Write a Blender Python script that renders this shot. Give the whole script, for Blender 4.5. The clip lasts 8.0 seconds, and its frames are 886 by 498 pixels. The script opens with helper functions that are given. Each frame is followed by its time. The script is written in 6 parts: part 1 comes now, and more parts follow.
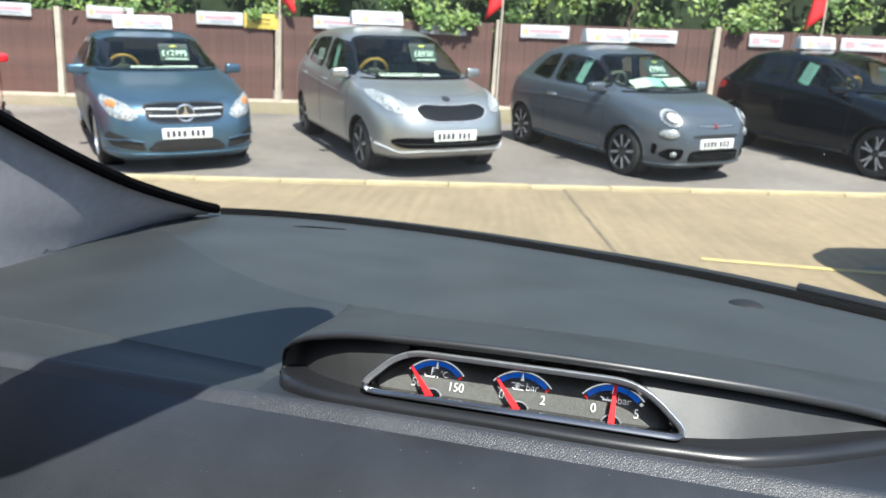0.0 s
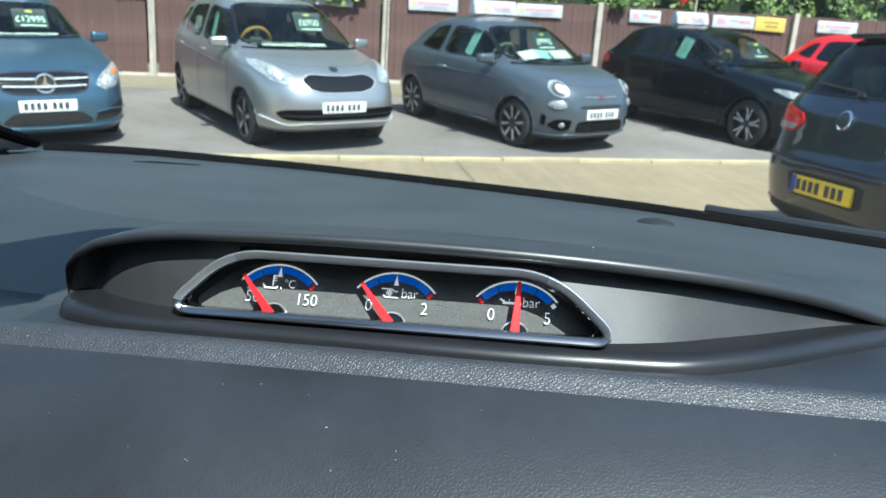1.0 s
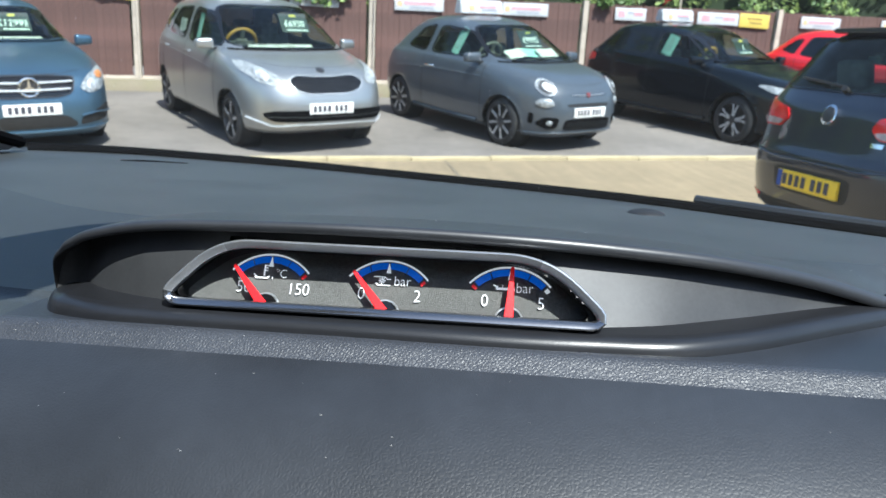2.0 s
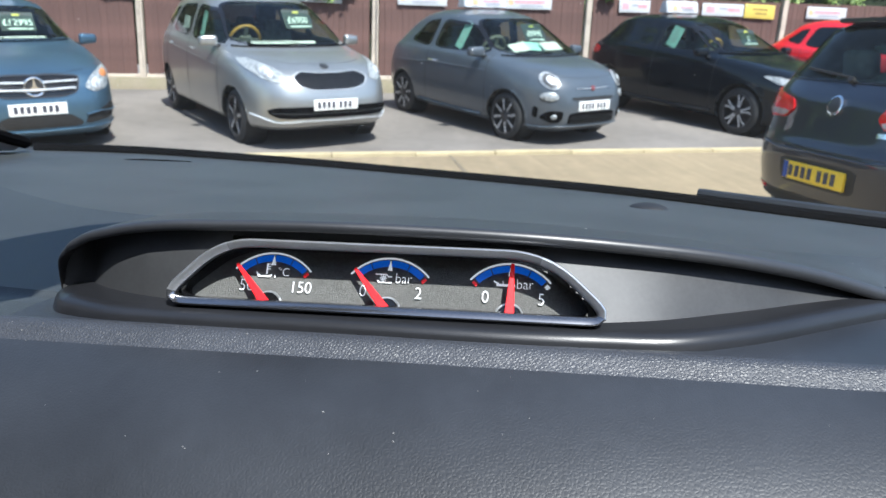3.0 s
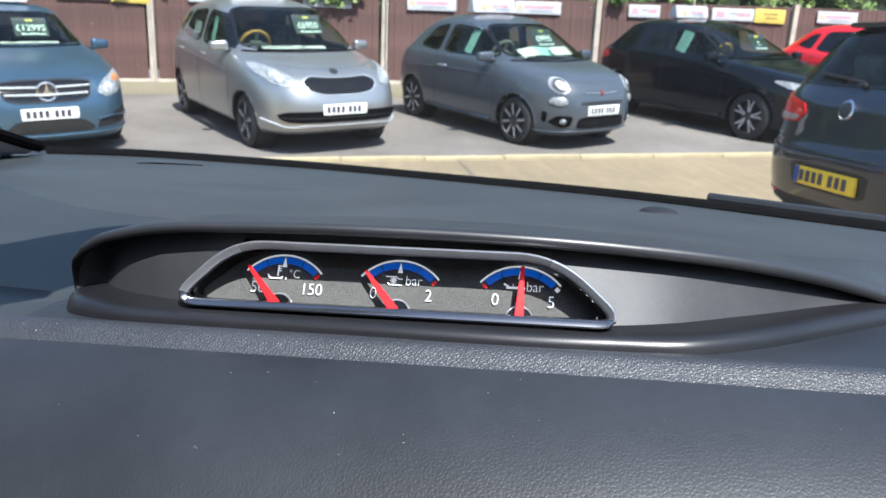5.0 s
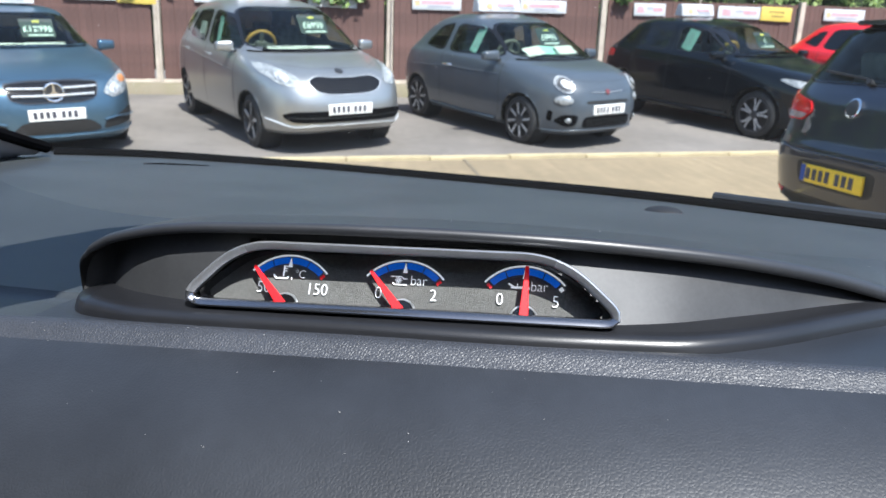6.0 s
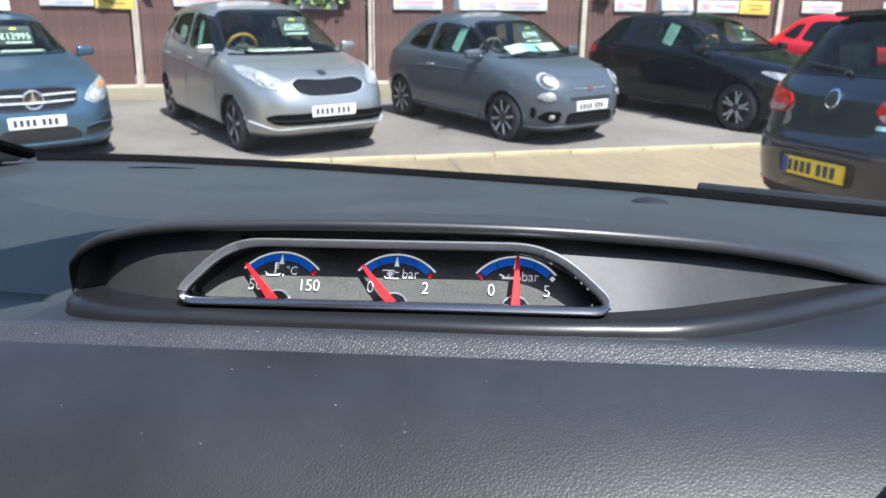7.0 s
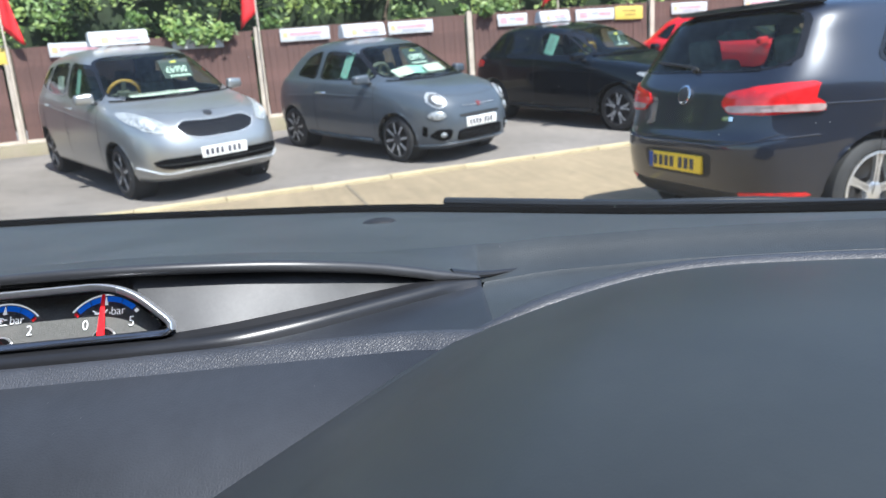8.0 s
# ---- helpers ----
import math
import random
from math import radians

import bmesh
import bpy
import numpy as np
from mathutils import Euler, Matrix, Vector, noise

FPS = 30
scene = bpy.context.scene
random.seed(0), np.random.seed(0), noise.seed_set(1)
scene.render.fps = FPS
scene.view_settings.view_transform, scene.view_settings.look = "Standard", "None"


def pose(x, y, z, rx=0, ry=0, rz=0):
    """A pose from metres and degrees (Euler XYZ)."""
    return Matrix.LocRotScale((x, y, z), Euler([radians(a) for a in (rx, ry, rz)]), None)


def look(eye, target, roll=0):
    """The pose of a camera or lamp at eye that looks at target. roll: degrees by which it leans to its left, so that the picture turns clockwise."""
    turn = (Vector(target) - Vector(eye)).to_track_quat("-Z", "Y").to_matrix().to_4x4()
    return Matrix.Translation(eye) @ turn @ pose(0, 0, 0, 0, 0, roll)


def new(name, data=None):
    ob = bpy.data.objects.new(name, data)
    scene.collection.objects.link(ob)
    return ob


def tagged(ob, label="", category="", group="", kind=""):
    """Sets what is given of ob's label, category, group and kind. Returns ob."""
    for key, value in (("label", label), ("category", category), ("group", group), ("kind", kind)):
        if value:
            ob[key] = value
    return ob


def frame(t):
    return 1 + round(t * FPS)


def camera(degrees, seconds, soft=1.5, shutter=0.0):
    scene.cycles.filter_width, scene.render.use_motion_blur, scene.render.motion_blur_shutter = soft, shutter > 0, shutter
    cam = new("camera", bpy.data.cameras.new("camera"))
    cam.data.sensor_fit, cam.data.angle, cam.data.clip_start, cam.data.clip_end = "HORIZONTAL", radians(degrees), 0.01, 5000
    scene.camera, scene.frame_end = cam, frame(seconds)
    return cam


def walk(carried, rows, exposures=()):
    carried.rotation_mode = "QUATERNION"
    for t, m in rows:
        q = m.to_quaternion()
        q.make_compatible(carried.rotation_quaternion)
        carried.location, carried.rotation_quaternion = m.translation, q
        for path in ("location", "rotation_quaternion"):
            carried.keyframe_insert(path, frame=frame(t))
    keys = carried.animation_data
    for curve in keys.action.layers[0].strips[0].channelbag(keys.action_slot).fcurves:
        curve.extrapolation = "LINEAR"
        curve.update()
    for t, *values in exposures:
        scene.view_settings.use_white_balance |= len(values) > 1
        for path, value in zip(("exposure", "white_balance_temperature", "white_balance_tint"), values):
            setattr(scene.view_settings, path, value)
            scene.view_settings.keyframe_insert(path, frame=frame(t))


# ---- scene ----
cam = camera(63.9, 8.0)
cam.data.dof.use_dof, cam.data.dof.focus_distance, cam.data.dof.aperture_fstop = True, 0.42, 18
PATH = [
    (0, (-0.0132, 0.1209, 1.1750), (-0.5152, 1.9993, 0.7062), 3.13),
    (0.5, (-0.0064, 0.2112, 1.1149), (-0.3006, 2.1251, 0.6145), 3.14),
    (1, (-0.0129, 0.2407, 1.0819), (-0.2241, 2.1638, 0.5748), 3.42),
    (1.5, (-0.0151, 0.2413, 1.0738), (-0.2005, 2.1687, 0.5731), 3.14),
    (3, (-0.0112, 0.2389, 1.0764), (-0.2082, 2.1601, 0.5565), 2.13),
    (3.5, (-0.0119, 0.2381, 1.0740), (-0.2219, 2.1579, 0.5540), 2.12),
    (4, (-0.0119, 0.2357, 1.0740), (-0.2289, 2.1563, 0.5600), 2.11),
    (4.5, (-0.0120, 0.2373, 1.0748), (-0.2301, 2.1593, 0.5666), 2.11),
    (6, (-0.0112, 0.2357, 1.0764), (-0.2483, 2.1549, 0.5659), 1.89),
    (6.5, (-0.0136, 0.2325, 1.0765), (-0.2525, 2.1499, 0.5601), 1.59),
    (7, (-0.0127, 0.2324, 1.0733), (-0.2138, 2.1556, 0.5624), 0.73),
    (7.5, (0.0399, 0.2095, 1.0839), (-0.0855, 2.1431, 0.5882), -1.11),
    (8, (0.2014, 0.1640, 1.0893), (0.2113, 2.1101, 0.6282), -4.29),
]
walk(cam, [(t, look(eye, target, roll)) for t, eye, target, roll in PATH], exposures=[(0, 1.08, 6280, 5), (0.3, 1.0, 5800, 0), (0.5, 0.98, 5650, -3), (1.0, 0.97, 5700, -3), (1.6, 0.99, 5800, 1), (2.8, 1.0, 5900, 7), (6.5, 1.01, 5950, 9), (7.3, 1.04, 5950, 9), (8, 1.1, 5950, 9)])

# ---- light ----
SUN_EL, SUN_AZ = radians(55), radians(-55)
to_sun = Vector((math.cos(SUN_EL) * math.cos(SUN_AZ), math.cos(SUN_EL) * math.sin(SUN_AZ), math.sin(SUN_EL)))
world = bpy.data.worlds.new("sky")
scene.world = world
world.use_nodes = True
wn = world.node_tree
sky = wn.nodes.new("ShaderNodeTexSky")
sky.sky_type, sky.sun_disc, sky.sun_elevation, sky.sun_rotation = "NISHITA", False, SUN_EL, math.atan2(to_sun.x, to_sun.y)
wn.nodes["Background"].inputs["Strength"].default_value = 0.13
wn.links.new(sky.outputs[0], wn.nodes["Background"].inputs["Color"])
sun = new("sun", bpy.data.lights.new("sun", "SUN"))
sun.data.energy, sun.data.angle, sun.data.color = 5.0, radians(0.53), (1.0, 0.95, 0.87)
sun.matrix_world = look(to_sun * 30, (0, 0, 0))


# ---- materials ----
def mat(name, base, rough=0.5, metal=0.0, var=0.12, scale=6.0, bump=0.0, bscale=300.0, coat=0.0, per=0.0, spec=0.5, kind="noise", alt=None, fine=0.08):
    """A surface with variation at two scales, an optional relief, and an optional shift from object to object."""
    m = bpy.data.materials.new(name)
    m.use_nodes = True
    n, k = m.node_tree.nodes, m.node_tree.links
    p = n["Principled BSDF"]
    p.inputs["Roughness"].default_value, p.inputs["Metallic"].default_value = rough, metal
    p.inputs["Coat Weight"].default_value, p.inputs["Specular IOR Level"].default_value = coat, spec
    p.inputs["Coat Roughness"].default_value = 0.12
    co = n.new("ShaderNodeTexCoord")
    big, small = n.new("ShaderNodeTexNoise"), n.new("ShaderNodeTexNoise")
    big.inputs["Scale"].default_value, small.inputs["Scale"].default_value = scale, scale * 14
    big.inputs["Detail"].default_value = small.inputs["Detail"].default_value = 5
    k.new(co.outputs["Object"], big.inputs["Vector"])
    k.new(co.outputs["Object"], small.inputs["Vector"])
    mix = n.new("ShaderNodeMix")
    mix.data_type, mix.blend_type = "RGBA", "MIX"
    b = alt or [c * (1 - 1.6 * var) for c in base]
    a = base if alt else [min(1, c * (1 + var)) for c in base]
    ramp = n.new("ShaderNodeMapRange")
    ramp.inputs["From Min"].default_value, ramp.inputs["From Max"].default_value = 0.35, 0.68
    k.new(big.outputs["Fac"], ramp.inputs["Value"])
    k.new(ramp.outputs[0], mix.inputs["Factor"])
    mix.inputs["A"].default_value, mix.inputs["B"].default_value = (*a, 1), (*b, 1)
    hsv = n.new("ShaderNodeHueSaturation")
    val = n.new("ShaderNodeMath")
    val.operation = "MULTIPLY_ADD"
    val.inputs[1].default_value, val.inputs[2].default_value = fine * 4, 1 - fine * 2
    k.new(small.outputs["Fac"], val.inputs[0])
    k.new(mix.outputs["Result"], hsv.inputs["Color"])
    if per:
        info, pm = n.new("ShaderNodeObjectInfo"), n.new("ShaderNodeMath")
        pm.operation = "MULTIPLY_ADD"
        pm.inputs[1].default_value = per
        k.new(info.outputs["Random"], pm.inputs[0])
        k.new(val.outputs[0], pm.inputs[2])
        k.new(pm.outputs[0], hsv.inputs["Value"])
    else:
        k.new(val.outputs[0], hsv.inputs["Value"])
    k.new(hsv.outputs[0], p.inputs["Base Color"])
    if bump:
        bp = n.new("ShaderNodeBump")
        bp.inputs["Strength"].default_value, bp.inputs["Distance"].default_value = min(1, bump), 0.002 * max(1, 40 / bscale)
        if kind in ("grain", "crackle"):
            bp.inputs["Distance"].default_value = 0.45 / bscale
            tex = n.new("ShaderNodeTexVoronoi")
            tex.feature = "SMOOTH_F1" if kind == "grain" else "DISTANCE_TO_EDGE"
            tex.inputs["Scale"].default_value = bscale
            warp = n.new("ShaderNodeTexNoise")
            warp.inputs["Scale"].default_value = bscale * 0.35
            add = n.new("ShaderNodeMix")
            add.data_type = "RGBA"
            add.inputs["Factor"].default_value = 0.9 / bscale
            k.new(co.outputs["Object"], warp.inputs["Vector"])
            k.new(co.outputs["Object"], add.inputs["A"])
            k.new(warp.outputs["Color"], add.inputs["B"])
            k.new(add.outputs["Result"], tex.inputs["Vector"])
            crease = n.new("ShaderNodeMapRange")
            crease.interpolation_type = "SMOOTHSTEP"
            crease.inputs["From Max"].default_value = 1.0 if kind == "grain" else 0.3
            k.new(tex.outputs["Distance"], crease.inputs["Value"])
            k.new(crease.outputs[0], bp.inputs["Height"])
        else:
            tex = n.new("ShaderNodeTexNoise")
            tex.inputs["Scale"].default_value, tex.inputs["Detail"].default_value = bscale, 4
            k.new(co.outputs["Object"], tex.inputs["Vector"])
            k.new(tex.outputs["Fac"], bp.inputs["Height"])
        k.new(bp.outputs[0], p.inputs["Normal"])
    return m


def glass_mat(name, tint=(0.9, 0.95, 0.93), gloss=1.0, ior=1.45, dust=0.0):
    """A thin pane: clear, tinted, with the reflection that its angle gives."""
    m = bpy.data.materials.new(name)
    m.use_nodes = True
    n, k = m.node_tree.nodes, m.node_tree.links
    n.remove(n["Principled BSDF"])
    t, g, mx, f = n.new("ShaderNodeBsdfTransparent"), n.new("ShaderNodeBsdfGlossy"), n.new("ShaderNodeMixShader"), n.new("ShaderNodeLayerWeight")
    t.inputs["Color"].default_value = (*tint, 1)
    g.inputs["Roughness"].default_value = 0.01
    g.inputs["Color"].default_value = (gloss, gloss, gloss, 1)
    r0 = ((ior - 1) / (ior + 1)) ** 2
    f.inputs["Blend"].default_value = 0.5
    pw, sc = n.new("ShaderNodeMath"), n.new("ShaderNodeMath")
    pw.operation, sc.operation = "POWER", "MULTIPLY_ADD"
    pw.inputs[1].default_value, sc.inputs[1].default_value, sc.inputs[2].default_value = 5.0, 1 - r0, r0
    k.new(f.outputs["Facing"], pw.inputs[0])
    k.new(pw.outputs[0], sc.inputs[0])
    k.new(sc.outputs[0], mx.inputs[0])
    k.new(t.outputs[0], mx.inputs[1])
    k.new(g.outputs[0], mx.inputs[2])
    last = mx
    if dust:  # a thin dusty film; its veil also stands in for glare that lifts dark tones
        film, last = n.new("ShaderNodeBsdfTranslucent"), n.new("ShaderNodeMixShader")
        film.inputs["Color"].default_value = (0.9, 0.87, 0.82, 1)
        last.inputs[0].default_value = dust
        k.new(mx.outputs[0], last.inputs[1])
        k.new(film.outputs[0], last.inputs[2])
    k.new(last.outputs[0], n["Material Output"].inputs["Surface"])
    return m


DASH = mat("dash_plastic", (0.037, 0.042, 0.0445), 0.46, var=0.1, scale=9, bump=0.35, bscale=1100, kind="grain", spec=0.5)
# same plastic, darkened in colour for the duller light on the near slope
DASH_DIM = mat("dash_plastic_dimmed", (0.031, 0.0355, 0.038), 0.46, var=0.1, scale=9, bump=0.35, bscale=1100, kind="grain", spec=0.42)
# cloudy tone here paints soft reflections into the pad's colour
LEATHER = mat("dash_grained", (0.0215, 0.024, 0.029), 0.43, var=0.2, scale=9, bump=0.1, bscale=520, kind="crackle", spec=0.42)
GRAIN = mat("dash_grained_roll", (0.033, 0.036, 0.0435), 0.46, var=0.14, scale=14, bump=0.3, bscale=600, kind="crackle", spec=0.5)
HOOD = mat("dash_soft_hood", (0.021, 0.023, 0.0225), 0.42, var=0.12, scale=7, bump=0.06, bscale=1100, kind="grain", spec=0.6)
SATIN = mat("pod_satin", (0.013, 0.0135, 0.0155), 0.33, var=0.08, scale=20, bump=0.04, bscale=1500)
PANEL = mat("pod_side_panel", (0.05, 0.051, 0.053), 0.46, metal=0.3, var=0.08, scale=30, bump=0.05, bscale=1800, spec=0.25)
BROW = mat("pod_brow", (0.024, 0.025, 0.028), 0.38, var=0.08, scale=20, bump=0.04, bscale=1500, spec=0.6)
CHROME = mat("bezel_satin_chrome", (0.78, 0.79, 0.81), 0.36, metal=0.9, var=0.04, scale=60)
# toned-down copy of the frame's chrome for the bar in the brow's shade
DIMCHROME = mat("bezel_dimmed_chrome", (0.48, 0.485, 0.5), 0.34, metal=0.8, var=0.05, scale=80)
# darker copy of the same chrome; the colour holds the lower bar's dark reflection
REFLECTCHROME = mat("bezel_dark_reflection", (0.23, 0.235, 0.25), 0.2, metal=0.95, var=0.04, scale=60)
BRIGHT = mat("bright_chrome", (0.86, 0.87, 0.88), 0.08, metal=1.0, var=0.03, scale=10)
GLOSSBLACK = mat("gloss_black", (0.008, 0.008, 0.009), 0.08, var=0.1, scale=15)
BLACK = mat("black_plastic", (0.012, 0.012, 0.013), 0.6, var=0.2, scale=12, bump=0.1, bscale=400)
RUBBER = mat("rubber", (0.0025, 0.0025, 0.003), 0.85, var=0.2, scale=14, bump=0.1, bscale=500, spec=0.03)
FACE = mat("dial_face", (0.145, 0.145, 0.141), 0.8, var=0.06, scale=60, bump=0.6, bscale=2200, fine=0.22, spec=0.05)
WHITE = mat("print_white", (0.85, 0.86, 0.88), 0.5, var=0.03, scale=100)
BLUE = mat("print_blue", (0.008, 0.08, 0.42), 0.45, var=0.08, scale=90)
RED = mat("needle_red", (0.78, 0.012, 0.018), 0.4, var=0.05, scale=80)
GLASS = glass_mat("glass_coated", (0.97, 0.98, 0.97), gloss=0.2)
CARGLASS = glass_mat("glass_car", (0.68, 0.8, 0.68), gloss=0.65, ior=1.55)
SILVERTRIM = mat("silver_trim", (0.6, 0.61, 0.62), 0.3, metal=0.45, var=0.08, scale=20)
DARKGLASS = glass_mat("glass_privacy", (0.12, 0.14, 0.14), ior=1.7)
SCREEN = glass_mat("glass_windscreen", (0.95, 0.98, 0.97), gloss=0.55, ior=1.25, dust=0.0055)
ASPHALT = mat("asphalt", (0.17, 0.15, 0.133), 0.9, var=0.14, scale=0.7, bump=0.6, bscale=120, fine=0.14)
CONCRETE = mat("concrete", (0.25, 0.192, 0.118), 0.9, var=0.08, scale=0.9, bump=0.5, bscale=70, fine=0.12)
KERB = mat("painted_edge", (0.4, 0.33, 0.2), 0.8, var=0.12, scale=3, bump=0.4, bscale=90, per=0.1)
JOINT = mat("joint_fill", (0.16, 0.13, 0.09), 0.9, var=0.2, scale=5)
WOOD = mat("fence_stain", (0.098, 0.05, 0.041), 0.8, var=0.2, scale=2.2, bump=0.5, bscale=40, per=0.12, fine=0.1)
POST = mat("concrete_post", (0.46, 0.39, 0.32), 0.85, var=0.15, scale=3, bump=0.4, bscale=60, per=0.1)
BOARD = mat("sign_white", (0.52, 0.52, 0.53), 0.5, var=0.05, scale=4)
YELLOW = mat("sign_yellow", (0.62, 0.46, 0.09), 0.5, var=0.06, scale=5)
PINK = mat("sign_print_pink", (0.55, 0.3, 0.33), 0.5, var=0.1, scale=9)
GREYINK = mat("sign_print_grey", (0.34, 0.34, 0.38), 0.5, var=0.1, scale=9)
INK = mat("sign_print_dark", (0.05, 0.05, 0.07), 0.5, var=0.1, scale=9)
ORANGE = mat("sign_print_orange", (0.62, 0.4, 0.22), 0.5, var=0.1, scale=9)
FLAG = mat("flag_red", (0.72, 0.02, 0.025), 0.7, var=0.12, scale=6)
LEAF = mat("leaf", (0.105, 0.185, 0.035), 0.5, var=0.3, scale=3, alt=(0.03, 0.07, 0.014), per=0.0)
LEAF2 = mat("leaf_pale", (0.235, 0.3, 0.07), 0.5, var=0.3, scale=3, alt=(0.09, 0.16, 0.035))
BARK = mat("bark", (0.1, 0.075, 0.05), 0.9, var=0.25, scale=8, bump=0.8, bscale=40)
# near-black colour that stands for the shade deep in the hedge
SHADE = mat("hedge_inner_shade", (0.02, 0.035, 0.012), 0.9, var=0.3, scale=2)
TYRE = mat("tyre", (0.022, 0.022, 0.023), 0.75, var=0.15, scale=14, bump=0.2, bscale=200)
ALLOY = mat("alloy", (0.62, 0.63, 0.65), 0.3, metal=0.8, var=0.06, scale=10)
ALLOYDARK = mat("alloy_dark", (0.07, 0.07, 0.075), 0.35, metal=0.6, var=0.1, scale=10)
CABIN = mat("cabin_dark", (0.12, 0.125, 0.112), 0.8, var=0.2, scale=9)
SEAT = mat("seat_cloth", (0.1, 0.1, 0.1), 0.85, var=0.25, scale=12, bump=0.3, bscale=300)
LAMP = mat("headlamp_inner", (0.6, 0.61, 0.62), 0.42, metal=0.5, var=0.35, scale=30)
LENS = mat("headlamp_lens", (0.38, 0.4, 0.41), 0.34, metal=0.1, var=0.3, scale=26, alt=(0.13, 0.14, 0.15), coat=0.25)
TAILRED = mat("tail_lens_red", (0.62, 0.012, 0.015), 0.12, var=0.15, scale=18, coat=0.6)
TAILCLEAR = mat("tail_lens_clear", (0.36, 0.27, 0.26), 0.16, var=0.2, scale=18, coat=0.5)
AMBER = mat("amber", (0.5, 0.2, 0.07), 0.3, var=0.2, scale=30)
PLATEW = mat("plate_white", (0.82, 0.82, 0.8), 0.4, var=0.03, scale=20)
PLATEBLUE = mat("plate_blue", (0.01, 0.06, 0.3), 0.4, var=0.05, scale=20)
PLATEY = mat("plate_yellow", (0.85, 0.58, 0.03), 0.4, var=0.04, scale=20)
PAPER = mat("paper", (0.6, 0.61, 0.6), 0.7, var=0.08, scale=9)
TEAL = mat("paper_teal", (0.3, 0.54, 0.5), 0.7, var=0.08, scale=9)
CARD = mat("price_card", (0.012, 0.026, 0.025), 0.6, var=0.1, scale=9)
CARDINK = mat("price_ink", (0.75, 0.85, 0.82), 0.6, var=0.05, scale=9)
COVER = mat("wheel_cover_yellow", (0.34, 0.19, 0.03), 0.6, var=0.15, scale=9)
P_BLUE = mat("paint_blue", (0.085, 0.15, 0.215), 0.34, metal=0.7, var=0.05, scale=3, coat=0.12)
P_SILVER = mat("paint_silver", (0.4, 0.405, 0.4), 0.33, metal=0.78, var=0.04, scale=3, coat=0.3)
P_GREY = mat("paint_grey", (0.055, 0.068, 0.085), 0.4, metal=0.05, var=0.05, scale=3, coat=0.8)
P_DARK = mat("paint_black_blue", (0.0035, 0.006, 0.010), 0.1, metal=0.0, var=0.08, scale=3, spec=0.32)
P_BLACK = mat("paint_black", (0.0085, 0.0125, 0.025), 0.35, metal=0.3, var=0.08, scale=3, spec=0.5, coat=1.0)
P_BLACK.node_tree.nodes["Principled BSDF"].inputs["Coat Roughness"].default_value = 0.03
P_RED = mat("paint_red", (0.68, 0.01, 0.02), 0.35, var=0.06, scale=3, coat=1.0)


def brushed(m, angle, strength=0.22):
    """Adds the strokes of a broom along one direction to a material's colour."""
    n, k = m.node_tree.nodes, m.node_tree.links
    p = n["Principled BSDF"]
    src = p.inputs["Base Color"].links[0].from_socket
    co, mp, tx, mr, mul = n.new("ShaderNodeTexCoord"), n.new("ShaderNodeMapping"), n.new("ShaderNodeTexNoise"), n.new("ShaderNodeMapRange"), n.new("ShaderNodeMix")
    mp.vector_type = "TEXTURE"
    mp.inputs["Rotation"].default_value = (0, 0, angle)
    mp.inputs["Scale"].default_value = (0.07, 1.6, 1)
    tx.inputs["Scale"].default_value, tx.inputs["Detail"].default_value = 1.0, 3
    mr.inputs["From Min"].default_value, mr.inputs["From Max"].default_value = 0.35, 0.7
    mr.inputs["To Min"].default_value, mr.inputs["To Max"].default_value = 1 - strength, 1 + strength * 0.4
    mul.data_type, mul.blend_type = "RGBA", "MULTIPLY"
    mul.inputs["Factor"].default_value = 1.0
    k.new(co.outputs["Object"], mp.inputs["Vector"])
    k.new(mp.outputs[0], tx.inputs["Vector"])
    k.new(tx.outputs["Fac"], mr.inputs["Value"])
    k.new(src, mul.inputs["A"])
    k.new(mr.outputs[0], mul.inputs["B"])
    k.new(mul.outputs["Result"], p.inputs["Base Color"])


brushed(CONCRETE, radians(12), 0.11)


def lit_print(m, strength):
    """Makes a dial's print glow softly, as lit instruments do."""
    p = m.node_tree.nodes["Principled BSDF"]
    m.node_tree.links.new(p.inputs["Base Color"].links[0].from_socket, p.inputs["Emission Color"])
    p.inputs["Emission Strength"].default_value = strength


for m_, s_ in ((WHITE, 0.28), (BLUE, 0.35), (RED, 0.14)):
    lit_print(m_, s_)
PALE_YELLOW = mat("worn_yellow_paint", (0.55, 0.43, 0.16), 0.8, var=0.2, scale=8, alt=(0.36, 0.29, 0.16))
SPECK = mat("dust_speck", (0.32, 0.32, 0.31), 0.9, var=0.2, scale=200)
OCHRE = mat("sign_print_ochre", (0.34, 0.25, 0.06), 0.5, var=0.2, scale=12)
CARDFLASH = mat("price_flash", (0.4, 0.42, 0.05), 0.6, var=0.1, scale=40)
BADGERED = mat("badge_red", (0.16, 0.03, 0.03), 0.3, var=0.1, scale=30, coat=0.5)


# ---- mesh helpers ----
def mesh_ob(name, verts, faces, material, parent=None, label="", smooth=True):
    me = bpy.data.meshes.new(name)
    me.from_pydata([tuple(v) for v in verts], [], [tuple(f) for f in faces])
    me.materials.append(material)
    if smooth:
        me.polygons.foreach_set("use_smooth", [True] * len(me.polygons))
    me.update()
    ob = new(name, me)
    if parent:
        ob.parent = parent
    if label:
        ob["label"] = label
    return ob


